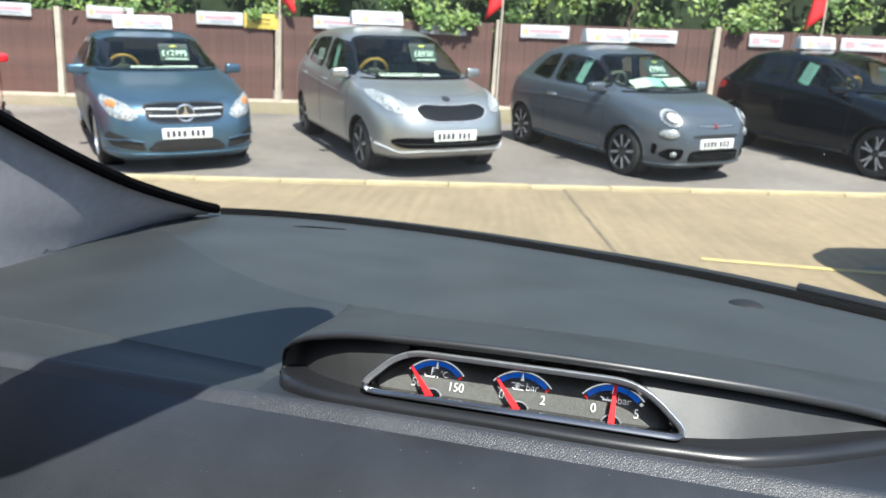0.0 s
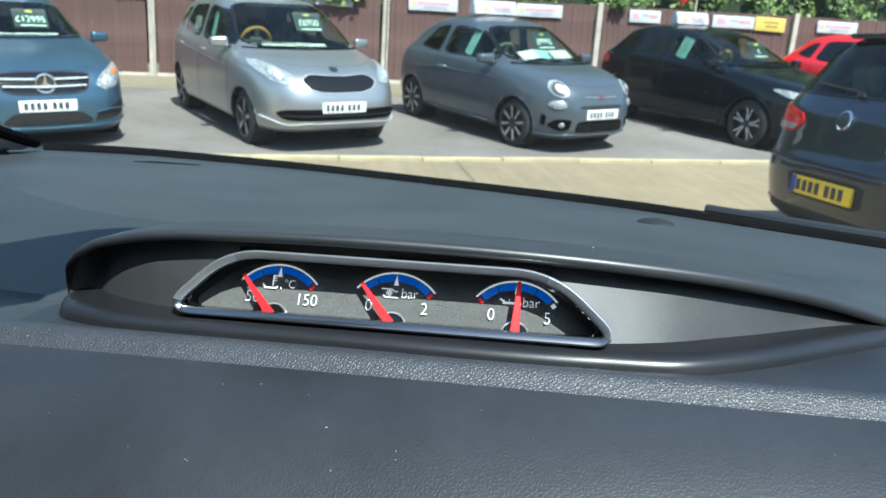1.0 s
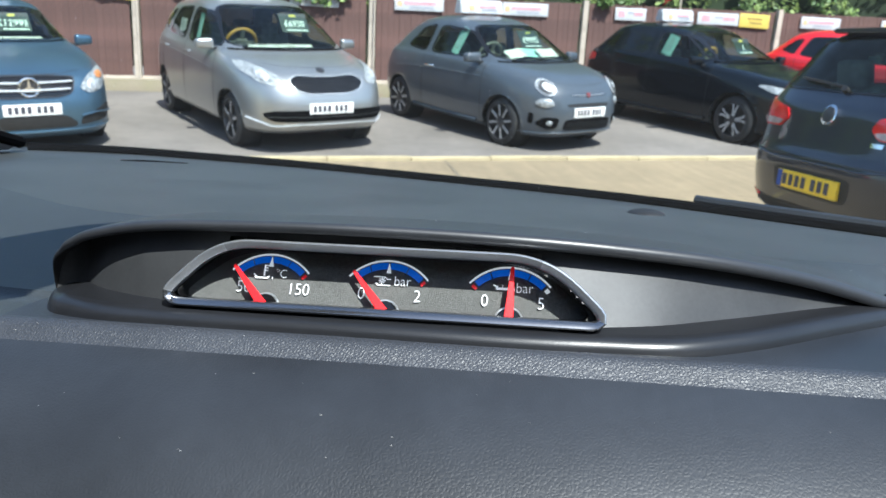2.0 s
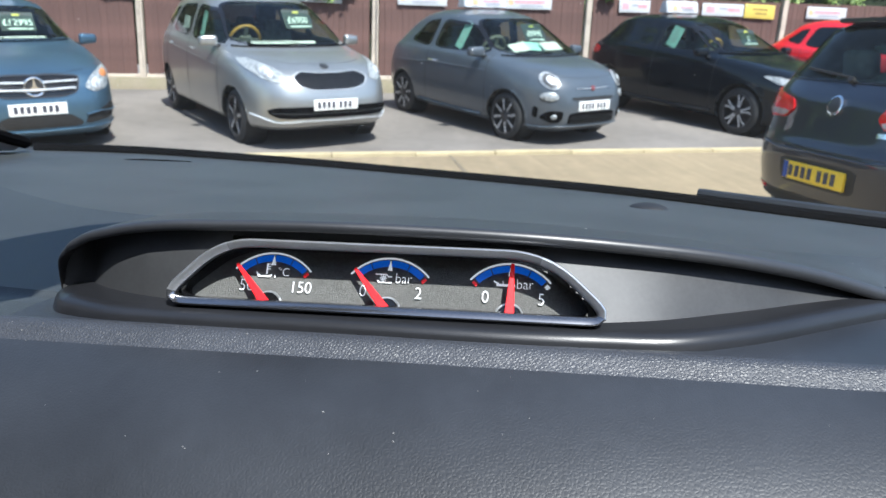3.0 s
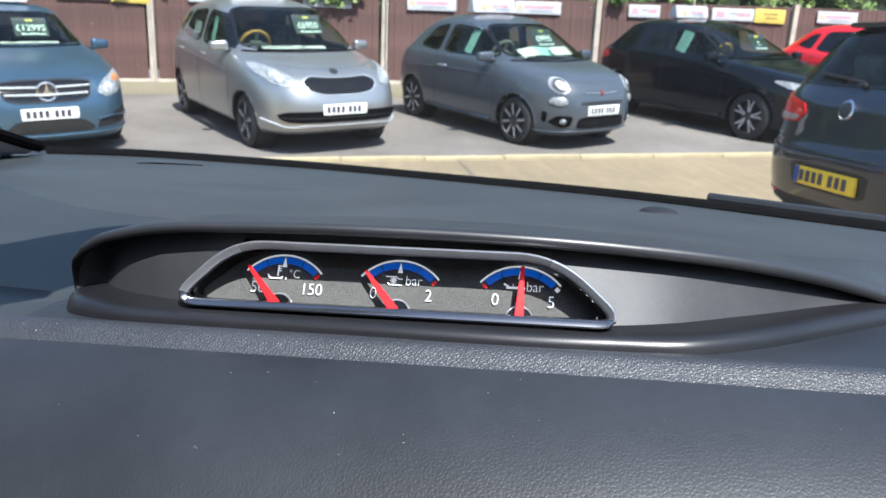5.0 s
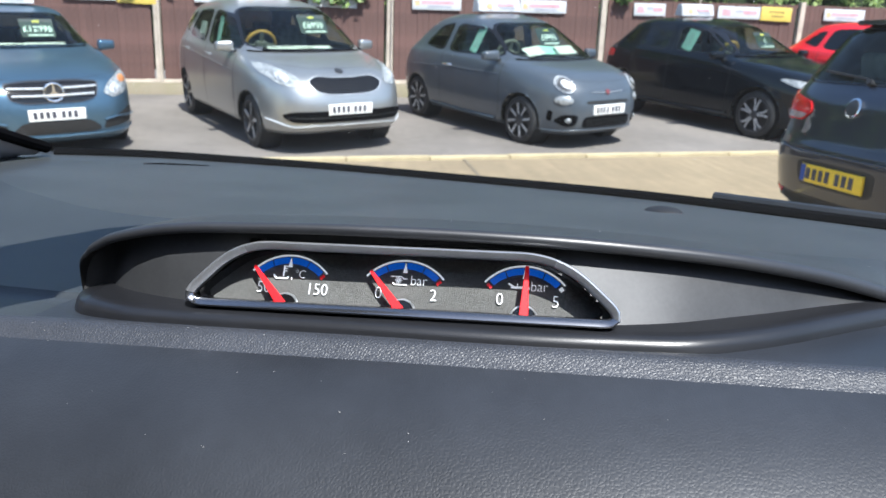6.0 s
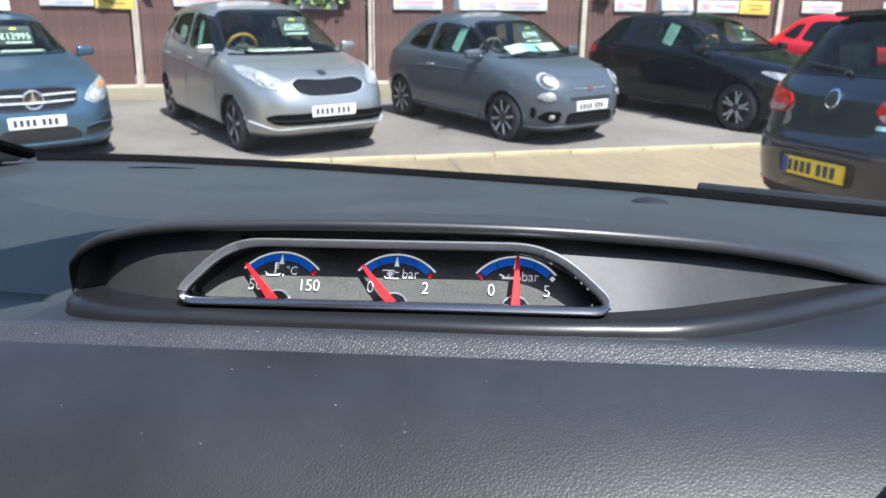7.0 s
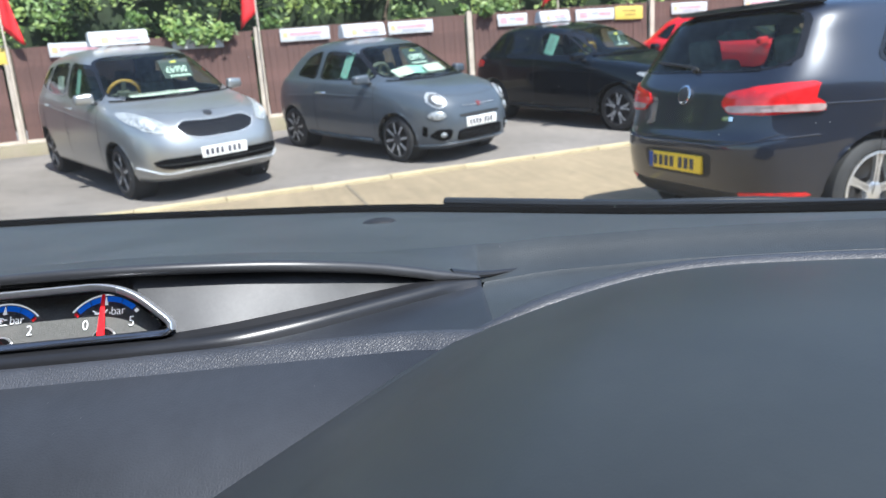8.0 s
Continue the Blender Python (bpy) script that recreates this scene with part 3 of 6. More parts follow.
def wheel(parent, x, side, w, r, rim_r, spokes, style, tyre_w=0.2):
    """A tyre with an alloy wheel; style names the look of the spokes."""
    m = Matrix.Translation((x, side * w, r)) @ Matrix.Rotation(-side * math.pi / 2, 4, "X")
    ty = bmesh.new()
    h = tyre_w
    add_lathe(ty, [(rim_r, -h), (r - 0.03, -h + 0.005), (r - 0.006, -h + 0.03), (r, -h * 0.6), (r, -h * 0.35), (r - 0.008, -0.022), (r - 0.035, -0.002), (rim_r + 0.012, 0.0), (rim_r, -0.01), (rim_r - 0.006, -0.05)], m, 44)
    tyre = part("tyre", ty, TYRE, parent)
    tyre.name = "wheel"
    bm = bmesh.new()
    add_lathe(bm, [(rim_r + 0.004, 0.0), (rim_r - 0.014, 0.003), (rim_r - 0.02, -0.02), (rim_r - 0.03, -0.12)], m, 44)
    hub = m @ Matrix.Translation((0, 0, -0.012))
    add_lathe(bm, [(0.062, -0.03), (0.06, 0.0), (0.045, 0.008), (0.026, 0.01), (0.0005, 0.011)], hub, 20)
    wide = {"twin": 0.026, "five": 0.05, "forked": 0.03}[style]
    for i in range(spokes):
        a0 = 2 * math.pi * i / spokes + 0.2
        for off in ((-0.055, 0.055) if style == "twin" else (-0.17, 0.17) if style == "forked" else (0.0,)):
            c, s = math.cos(a0 + off), math.sin(a0 + off)
            rot = Matrix.Rotation(math.atan2(s, c), 4, "Z")
            L = rim_r - 0.05
            poly = [(0.045, -wide * 0.75), (0.05 + L * 0.5, -wide * 0.45), (L + 0.035, -wide * 0.62), (L + 0.035, wide * 0.62), (0.05 + L * 0.5, wide * 0.45), (0.045, wide * 0.75)]
            add_prism(bm, poly, m @ rot @ Matrix.Translation((0, 0, -0.034)), 0.024)
    rim = part("rim", bm, ALLOY if style == "twin" else ALLOYDARK, tyre, "silver alloy rim" if style == "twin" else "dark alloy rim with bright spokes")
    bm = bmesh.new()
    add_lathe(bm, [(rim_r - 0.028, -0.11), (0.03, -0.115)], m, 24)
    part("brake_disc", bm, ALLOYDARK, tyre)
    if style == "five":
        for i in range(spokes):
            bm = bmesh.new()
            rot = Matrix.Rotation(2 * math.pi * i / spokes + 0.2, 4, "Z")
            L = rim_r - 0.05
            add_prism(bm, [(0.07, -0.012), (L + 0.03, -0.018), (L + 0.03, 0.008), (0.07, 0.004)], m @ rot @ Matrix.Translation((0, 0, -0.009)), 0.006)
            part("spoke_face", bm, SILVERTRIM, tyre, "machined bright spoke face")
    if style == "forked":
        for i in range(spokes):
            for sg in (-1, 1):
                bm = bmesh.new()
                rot = Matrix.Rotation(2 * math.pi * i / spokes + 0.2 + sg * 0.17, 4, "Z")
                L = rim_r - 0.05
                add_prism(bm, [(0.055, -0.011), (0.05 + L * 0.6, -0.012 - sg * 0.004), (L + 0.03, -0.012 + sg * 0.01), (L + 0.03, 0.012 + sg * 0.01), (0.05 + L * 0.6, 0.01 - sg * 0.004), (0.055, 0.008)], m @ rot @ Matrix.Translation((0, 0, -0.009)), 0.006)
                part("spoke_face", bm, SILVERTRIM, tyre, "machined bright spoke face")
    return tyre


def plate(sh, kind, z, parent, material, wide=0.52, band=False, tilt=0.0):
    """A number plate with its characters as plain bars."""
    p, nr = sh.hit(kind, 0, z)
    sg = 1 if kind == "front" else -1
    m = Matrix.Translation((p.x + sg * 0.022, 0, z)) @ Matrix.Rotation(math.pi / 2 * sg, 4, "Z") @ Matrix.Rotation(math.pi / 2 - tilt, 4, "X")
    bm = bmesh.new()
    add_box(bm, (0, 0, -0.012), (wide, 0.111, 0.02), bevel=0.004)
    bmesh.ops.transform(bm, matrix=m, verts=bm.verts)
    pl = part("number_plate", bm, material, parent, "yellow rear number plate" if material is PLATEY else "white front number plate")
    x0 = -0.19 if band else -0.2
    for i in range(7):
        bm = bmesh.new()
        x = x0 + i * 0.056 + (0.03 if i > 3 else 0)
        add_box(bm, (x, 0, -0.001), (0.036, 0.07, 0.003))
        bmesh.ops.transform(bm, matrix=m, verts=bm.verts)
        part("plate_bar", bm, INK, pl)
    if band:
        bm = bmesh.new()
        add_box(bm, (-0.236, 0, -0.001), (0.04, 0.105, 0.003))
        bmesh.ops.transform(bm, matrix=m, verts=bm.verts)
        part("plate_band", bm, PLATEBLUE, pl)
    return pl


def mirror(sh, x, z, side, parent, material, w=0.2):
    p, nr = sh.hit("left" if side > 0 else "right", x, z)
    bm = bmesh.new()
    add_box(bm, (0, 0, 0), (0.105, w, 0.125), bevel=0.045, seg=4)
    for v in bm.verts:
        f = (v.co.y * side / w + 0.5)
        v.co.x -= 0.035 * f
        v.co.z *= 1.06 - 0.22 * f
    c = Vector((x - 0.02, p.y + side * (w * 0.5 + 0.03), z + 0.05))
    bmesh.ops.translate(bm, vec=c, verts=bm.verts)
    mi = part("door_mirror", bm, material, parent)
    bm = bmesh.new()
    add_box(bm, c + Vector((0.01, -side * w * 0.5, -0.05)), (0.05, w * 0.45, 0.03), bevel=0.008)
    part("mirror_arm", bm, BLACK, mi)
    bm = bmesh.new()
    add_box(bm, c + Vector((-0.07, 0, 0.0)), (0.006, w * 0.62, 0.085), bevel=0.002)
    part("mirror_glass", bm, BRIGHT, mi)
    return mi


def handle(sh, x, z, side, parent, material):
    p, nr = sh.hit("left" if side > 0 else "right", x, z)
    bm = bmesh.new()
    add_tube(bm, [p + Vector((dx, side * dy, dz)) for dx, dy, dz in ((-0.09, 0.0, 0), (-0.08, 0.024, 0.004), (0, 0.032, 0.006), (0.08, 0.024, 0.004), (0.09, 0.0, 0))], 0.011, 8)
    return part("door_handle", bm, material, parent)


def seat(parent, x, y, scale=1.0):
    bm = bmesh.new()
    add_box(bm, (x, y, 0.5), (0.5, 0.5, 0.18), bevel=0.06, seg=3)
    add_box(bm, (x - 0.3, y, 0.82), (0.14, 0.47, 0.6), Matrix.Rotation(-0.3, 4, "Y"), bevel=0.06, seg=3)
    add_box(bm, (x - 0.44, y, 1.16), (0.1, 0.26, 0.18), Matrix.Rotation(-0.2, 4, "Y"), bevel=0.045, seg=3)
    return part("seat", bm, SEAT, parent)


def steering(parent, x, y, z, cover):
    m = Matrix.Translation((x, y, z)) @ Matrix.Rotation(radians(-66), 4, "Y")
    bm = bmesh.new()
    pts = [m @ Vector((math.cos(a) * 0.185, math.sin(a) * 0.185, 0)) for a in [2 * math.pi * i / 32 for i in range(32)]]
    add_tube(bm, pts, 0.019, 8, closed=True)
    st = part("steering_wheel", bm, cover, parent, "steering wheel with a yellow cover" if cover is COVER else "black steering wheel")
    bm = bmesh.new()
    add_box(bm, (0, 0, -0.01), (0.12, 0.14, 0.05), bevel=0.015)
    for a in (0, math.pi, -math.pi / 2):
        add_box(bm, (math.cos(a + math.pi / 2) * 0.11, math.sin(a + math.pi / 2) * 0.11, -0.01), (0.05, 0.15, 0.02), Matrix.Rotation(a, 4, "Z"))
    bmesh.ops.transform(bm, matrix=m, verts=bm.verts)
    part("steering_hub", bm, CABIN, st)


def price_card(parent, m, text, extra=True):
    """A price card behind the windscreen; m: x along the writing, y up it."""
    bm = bmesh.new()
    add_box(bm, (0, 0.02, -0.004), (0.36, 0.27, 0.004))
    bmesh.ops.transform(bm, matrix=m, verts=bm.verts)
    cd = part("price_card", bm, CARD, parent, "dark green price card with pale figures")
    lettering("price", text, m @ Matrix.Translation((0, 0.0, 0.003)), 0.125, CARDINK, cd, 0.001, squeeze=0.86)
    bm = bmesh.new()
    add_box(bm, (0.02, -0.088, 0.002), (0.27, 0.014, 0.003))
    bmesh.ops.transform(bm, matrix=m, verts=bm.verts)
    part("card_line", bm, CARDINK, cd)
    bm = bmesh.new()
    add_box(bm, (0.0, 0.115, 0.002), (0.075, 0.026, 0.003))
    bmesh.ops.transform(bm, matrix=m, verts=bm.verts)
    part("card_flash", bm, CARDFLASH, cd)


def roof_sign(sh, x, parent_m, group, wide=0.78, yaw=0.0, z=None):
    """The white advertising box that stands on a car's roof."""
    p, nr = sh.hit("top", x, 0)
    s = thing("roof_sign", parent_m @ Matrix.Translation((x, 0, p.z)), "white plastic advertising box on a car roof", "sign", group)
    bm = bmesh.new()
    poly = [(-0.09, 0), (0.09, 0), (0.05, 0.165), (0.03, 0.18), (-0.03, 0.18), (-0.05, 0.165)]
    add_prism(bm, poly, Matrix.Translation((0, wide / 2, 0.012)) @ Matrix.Rotation(math.pi / 2, 4, "X"), wide)
    bmesh.ops.bevel(bm, geom=list(bm.edges), offset=0.012, segments=2, affect="EDGES")
    part("box", bm, BOARD, s)
    for y in (-wide * 0.35, wide * 0.35):
        bm = bmesh.new()
        add_box(bm, (0, y, 0.006), (0.1, 0.06, 0.012), bevel=0.003)
        part("magnet_foot", bm, RUBBER, s)
    front = Matrix.Translation((0.075, 0, 0.09)) @ Matrix.Rotation(math.pi / 2, 4, "Z") @ Matrix.Rotation(math.pi / 2 - 0.235, 4, "X")
    for mt, x0, x1, y0, h in ((PINK, -0.06, 0.26, 0.015, 0.035), (GREYINK, -0.02, 0.28, -0.03, 0.022), (ORANGE, -0.25, -0.15, -0.005, 0.07)):
        bm = bmesh.new()
        add_box(bm, ((x0 + x1) / 2 * wide / 0.78, y0, 0.004), ((x1 - x0) * wide / 0.78, h, 0.003), bevel=0.001, seg=1)
        bmesh.ops.transform(bm, matrix=front, verts=bm.verts)
        part("print_bar", bm, mt, s)
    return s


def sheet(parent, m, w, h, material, name="window_sheet", bars=True):
    bm = bmesh.new()
    add_box(bm, (0, 0, 0), (w, h, 0.003))
    bmesh.ops.transform(bm, matrix=m, verts=bm.verts)
    o = part(name, bm, material, parent, "pale teal information sheet in a side window" if material is TEAL else "")
    if bars:
        bm = bmesh.new()
        for i in range(6):
            add_box(bm, (-0.01, h * (0.33 - i * 0.12), 0.0025), (w * (0.7 - 0.12 * (i % 2)), h * 0.03, 0.002))
        bmesh.ops.transform(bm, matrix=m, verts=bm.verts)
        part("print_bar", bm, GREYINK, o)
    return o


def car_pose(x, y, heading):
    """Stands a car on the sloping yard, with its front axle over x, y."""
    h = radians(heading)
    f = Vector((math.cos(h), math.sin(h), 0))
    e = 0.8
    zb, zf = ground_z(x - 2.6 * f.x, y - 2.6 * f.y), ground_z(x, y)
    lft = Vector((-f.y, f.x, 0))
    zl, zr = ground_z(x + lft.x * e, y + lft.y * e), ground_z(x - lft.x * e, y - lft.y * e)
    fw = Vector((f.x * 2.6, f.y * 2.6, zf - zb)).normalized()
    lf = Vector((lft.x * 2 * e, lft.y * 2 * e, zl - zr)).normalized()
    up = fw.cross(lf).normalized()
    lf = up.cross(fw)
    m = Matrix((fw, lf, up)).transposed().to_4x4()
    m.translation = (x, y, (zl + zr) / 2)
    return m


def car_base(name, m, rings, paint, r, wb, arch, label, group="parked cars"):
    car = thing(name, m, label, "car", group)
    sh = Shell(rings, r, wb, arch)
    return car, sh


def finish(car, sh, paint, r, wb, track, rim_r, spokes, style, floor_z=0.2, liner=None):
    """Skin, lining, floor and wheels, once all the windows are cut."""
    V, F = sh.skin()
    mesh_ob("body", V, F, paint, car)
    me_src = bpy.data.meshes.new("lining")
    me_src.from_pydata([tuple(v) for v in V], [], F)
    me_src.update()
    normals = [v.normal.copy() for v in me_src.vertices]
    c = sum(V, Vector()) / len(V)
    sg = 1 if sum((V[i] - c).dot(normals[i]) for i in range(0, len(V), 7)) > 0 else -1
    for i, v in enumerate(me_src.vertices):
        v.co -= normals[i] * sg * 0.022
    me_src.materials.append(CABIN)
    if liner:
        me_src.materials.append(liner)
        me_src.polygons.foreach_set("material_index", [1 if p.center.z > 1.2 else 0 for p in me_src.polygons])
    lin = new("lining", me_src)
    lin.parent = car
    bm = bmesh.new()
    zs = [v.z for v in V]
    add_box(bm, (-wb / 2, 0, floor_z + 0.05), (wb - 2 * r - 0.1, track * 1.8, 0.06))
    add_box(bm, (-wb / 2, 0, floor_z + 0.09), (wb + 0.9, track * 1.05, 0.08))
    part("floor_pan", bm, BLACK, car)
    for x in (0, -wb):
        for side in (-1, 1):
            bm = bmesh.new()
            mm = Matrix.Translation((x, side * (track - 0.24), r)) @ Matrix.Rotation(-side * math.pi / 2, 4, "X")
            k = sh.arches[0][2]
            add_lathe(bm, [(0.1, -0.02), (k - 0.005, -0.02), (k - 0.005, 0.2)], mm, 36)
            part("arch_liner", bm, BLACK, car)
            wheel(car, x, side, track, r, rim_r, spokes, style)


def windows(car, sh, spec, trim=GLOSSBLACK):
    """spec: (name, side, outline, inset, glass) for each pane."""
    for name, kind, poly, inset, gl in spec:
        cx, cy = sum(p[0] for p in poly) / len(poly), sum(p[1] for p in poly) / len(poly)
        big = rounded(poly, 0.2)

        def shrink(d):
            out = []
            for x, y in big:
                L = math.hypot(x - cx, y - cy)
                out.append((x + (cx - x) * d / L, y + (cy - y) * d / L))
            return out

        sh.holes.append((kind, shrink(inset * 0.55)))
        w = patch(sh, kind, big, name, trim, car, out=0.003, depth=0.02, inner=shrink(inset), rings=2, n=60)
        g = patch(sh, kind, shrink(inset * 0.7), "pane", gl, w, out=0.0, depth=0.004, n=48, rings=6)
        g.visible_shadow = False


def mir(poly):
    return [(-a, b) for a, b in poly]


def both(car, sh, poly, name, material, **k):
    patch(sh, "front", poly, name, material, car, **k)
    patch(sh, "front", mir(poly), name, material, car, **k)


def door_lines(sh, car, xs, z0, z1, lean=0.0):
    for kind in ("left", "right"):
        for x, top in xs:
            seam(sh, kind, [(x, z0), (x - lean * 0.3, (z0 + z1) / 2), (x - lean, top)], "shut_line", car, BLACK, 0.007, 0.0)


# silver compact people carrier
M_KIA = car_pose(-2.59, 8.61, -48.8)
KIA = [(0.22, 0.22, 0.66, -3.1, 0.8, 4, 5), (0.28, 0.28, 0.79, -3.2, 0.86, 3.4, 5), (0.42, 0.45, 0.84, -3.24, 0.88, 3.2, 5), (0.6, 0.64, 0.82, -3.24, 0.885, 3.2, 5), (0.76, 0.82, 0.74, -3.21, 0.882, 3.2, 5),
       (0.87, 0.95, 0.57, -3.15, 0.868, 3.2, 5), (0.955, 1.03, 0.25, -3.09, 0.845, 3.6, 5), (1.03, 1.1, -0.12, -3.02, 0.81, 4, 5), (1.26, 1.28, -0.56, -2.88, 0.735, 4, 5), (1.46, 1.43, -1.0, -2.72, 0.65, 4, 5),
       (1.55, 1.5, -1.3, -2.6, 0.56, 3.5, 4), (1.59, 1.54, -1.56, -2.45, 0.38, 3, 3), (1.602, 1.552, -1.85, -2.2, 0.1, 2.5, 2.5)]
kia, sh = car_base("compact_car", M_KIA, KIA, P_SILVER, 0.298, 2.615, 0.342, "silver compact people carrier, price card behind its windscreen")
windows(kia, sh, [("windscreen", "front", [(-0.735, 1.045), (0.735, 1.045), (0.575, 1.495), (-0.575, 1.495)], 0.026, CARGLASS)] +
        [(nm, s, p, 0.035, CARGLASS) for s in ("left", "right") for nm, p in (("side_window", [(-0.38, 1.04), (-0.97, 1.41), (-1.53, 1.45), (-1.5, 1.04)]), ("side_window", [(-1.6, 1.045), (-1.62, 1.45), (-2.2, 1.42), (-2.36, 1.1)]), ("quarter_window", [(-2.44, 1.12), (-2.3, 1.4), (-2.5, 1.36), (-2.66, 1.19)]))] +
        [("rear_window", "rear", [(-0.62, 1.12), (0.62, 1.12), (0.54, 1.44), (-0.54, 1.44)], 0.05, DARKGLASS)])
finish(kia, sh, P_SILVER, 0.298, 2.615, 0.84, 0.225, 5, "five")
door_lines(sh, kia, [(-0.42, 1.06), (-1.56, 1.46), (-2.5, 1.1)], 0.28, 1.05, -0.02)
LAMP_K = [(0.47, 0.775), (0.56, 0.72), (0.70, 0.755), (0.80, 0.86), (0.79, 0.935), (0.70, 0.935), (0.57, 0.865)]
for pl in (LAMP_K, mir(LAMP_K)):
    hl = patch(sh, "front", rounded(pl, 0.3), "headlamp", LENS, kia, out=0.008, label="clear swept-back headlamp")
    c = (sum(p[0] for p in pl) / 7, sum(p[1] for p in pl) / 7)
    patch(sh, "front", [(c[0] + 0.05 * math.cos(a), c[1] - 0.01 + 0.05 * math.sin(a)) for a in [k * math.pi / 6 for k in range(12)]], "reflector", LAMP, hl, out=0.014, dome=0.01, n=24)
GR = rounded([(-0.44, 0.775), (-0.33, 0.83), (-0.12, 0.812), (0.12, 0.812), (0.33, 0.83), (0.44, 0.775), (0.37, 0.69), (0.22, 0.652), (-0.22, 0.652), (-0.37, 0.69)], 0.3)
gr = patch(sh, "front", GR, "grille", GLOSSBLACK, kia, out=0.006, label="black honeycomb grille")
patch(sh, "front", [(a * 1.03, 0.745 + (b - 0.745) * 1.08) for a, b in GR], "grille_surround", SILVERTRIM, gr, out=0.01, inner=GR, rings=2)
for i in range(5):
    z = 0.68 + i * 0.03
    w = 0.3 if i in (0,) else 0.36
    seam(sh, "front", [(-w, z), (0, z), (w, z)], "grille_bar", gr, BLACK, 0.007, 0.011)
patch(sh, "front", [(0.048 * math.cos(a), 0.872 + 0.022 * math.sin(a)) for a in [k * math.pi / 8 for k in range(16)]], "badge", ALLOYDARK, kia, out=0.008, n=24, dome=0.004)
li = patch(sh, "front", rounded([(-0.72, 0.44), (-0.62, 0.365), (0.62, 0.365), (0.72, 0.44), (0.62, 0.485), (-0.62, 0.485)], 0.2), "lower_intake", RUBBER, kia, out=0.016, n=60, label="black lower intake with one slat")
seam(sh, "front", [(-0.66, 0.42), (0, 0.415), (0.66, 0.42)], "intake_slat", li, BLACK, 0.012, 0.02)
seam(sh, "front", [(-0.8, 0.385), (-0.62, 0.315), (-0.4, 0.335), (0, 0.33), (0.4, 0.335), (0.62, 0.315), (0.8, 0.385)], "chrome_lip", kia, SILVERTRIM, 0.03, 0.008)
plate(sh, "front", 0.5, kia, PLATEW)
for s in (-1, 1):
    mirror(sh, -0.52, 1.02, s, kia, P_SILVER)
    for x in (-1.35, -2.3):
        handle(sh, x, 0.93, s, kia, P_SILVER)
    seam(sh, "left" if s > 0 else "right", [(-0.5, 0.82), (-1.6, 0.88), (-2.8, 0.93)], "crease", kia, P_SILVER, 0.018, -0.003)
seam(sh, "front", [(-0.56, 0.93), (-0.35, 0.9), (0, 0.895), (0.35, 0.9), (0.56, 0.93)], "bonnet_line", kia, BLACK, 0.006, 0.0)
seat(kia, -1.35, -0.36), seat(kia, -1.35, 0.36), seat(kia, -2.3, -0.33), seat(kia, -2.3, 0.33)
bm = bmesh.new()
add_box(bm, (-0.5, 0, 0.955), (0.6, 1.4, 0.1), bevel=0.03)
part("dash_shelf", bm, CABIN, kia)
steering(kia, -0.88, -0.36, 1.05, COVER)
sheet(kia, Matrix.Translation((-0.4, -0.05, 1.055)) @ Matrix.Rotation(radians(14), 4, "Y"), 0.12, 0.8, PAPER, "dash_paper", False)
price_card(kia, Matrix.Translation((-0.75, 0.28, 1.29)) @ Matrix.Rotation(math.pi / 2, 4, "Z") @ Matrix.Rotation(radians(52), 4, "X"), "£6950")
sheet(kia, Matrix.Translation((-1.36, -0.69, 1.22)) @ Matrix.Rotation(radians(76), 4, "X") @ Matrix.Rotation(-0.1, 4, "Z"), 0.13, 0.3, TEAL)
sheet(kia, Matrix.Translation((-2.1, -0.69, 1.2)) @ Matrix.Rotation(radians(76), 4, "X"), 0.24, 0.16, PAPER, "window_paper")
roof_sign(sh, -1.75, M_KIA, "roof signs", 0.74)

# blue hatchback
M_MERC = car_pose(-5.45, 7.61, -44.5)
MERC = [(0.15, 0.2, 0.78, -3.24, 0.8, 4, 5), (0.22, 0.28, 0.89, -3.34, 0.86, 3.6, 5), (0.38, 0.42, 0.92, -3.37, 0.885, 3.4, 5), (0.55, 0.6, 0.9, -3.37, 0.89, 3.4, 5), (0.7, 0.76, 0.84, -3.34, 0.888, 3.4, 5),
        (0.8, 0.88, 0.68, -3.3, 0.875, 3.4, 5), (0.9, 0.96, 0.2, -3.26, 0.85, 3.8, 5), (0.98, 1.03, -0.5, -3.2, 0.815, 4, 5), (1.16, 1.16, -0.93, -3.0, 0.735, 4, 5), (1.33, 1.29, -1.36, -2.78, 0.655, 4, 5),
        (1.4, 1.35, -1.62, -2.65, 0.57, 3.5, 4), (1.43, 1.38, -1.85, -2.5, 0.38, 3, 3), (1.437, 1.385, -2.0, -2.3, 0.1, 2.5, 2.5)]
merc, sh = car_base("hatchback", M_MERC, MERC, P_BLUE, 0.315, 2.7, 0.355, "metallic blue hatchback with a twin-bar chrome grille and price card")
windows(merc, sh, [("windscreen", "front", [(-0.73, 1.01), (0.73, 1.01), (0.58, 1.345), (-0.58, 1.345)], 0.026, CARGLASS)] +
        [(nm, s, p, 0.035, CARGLASS) for s in ("left", "right") for nm, p in (("side_window", [(-0.65, 1.01), (-1.3, 1.3), (-1.75, 1.33), (-1.75, 1.0)]), ("side_window", [(-1.85, 1.0), (-1.86, 1.33), (-2.4, 1.27), (-2.7, 1.06)]))] +
        [("rear_window", "rear", [(-0.6, 1.08), (0.6, 1.08), (0.52, 1.3), (-0.52, 1.3)], 0.05, DARKGLASS)])
finish(merc, sh, P_BLUE, 0.315, 2.7, 0.845, 0.225, 5, "twin")
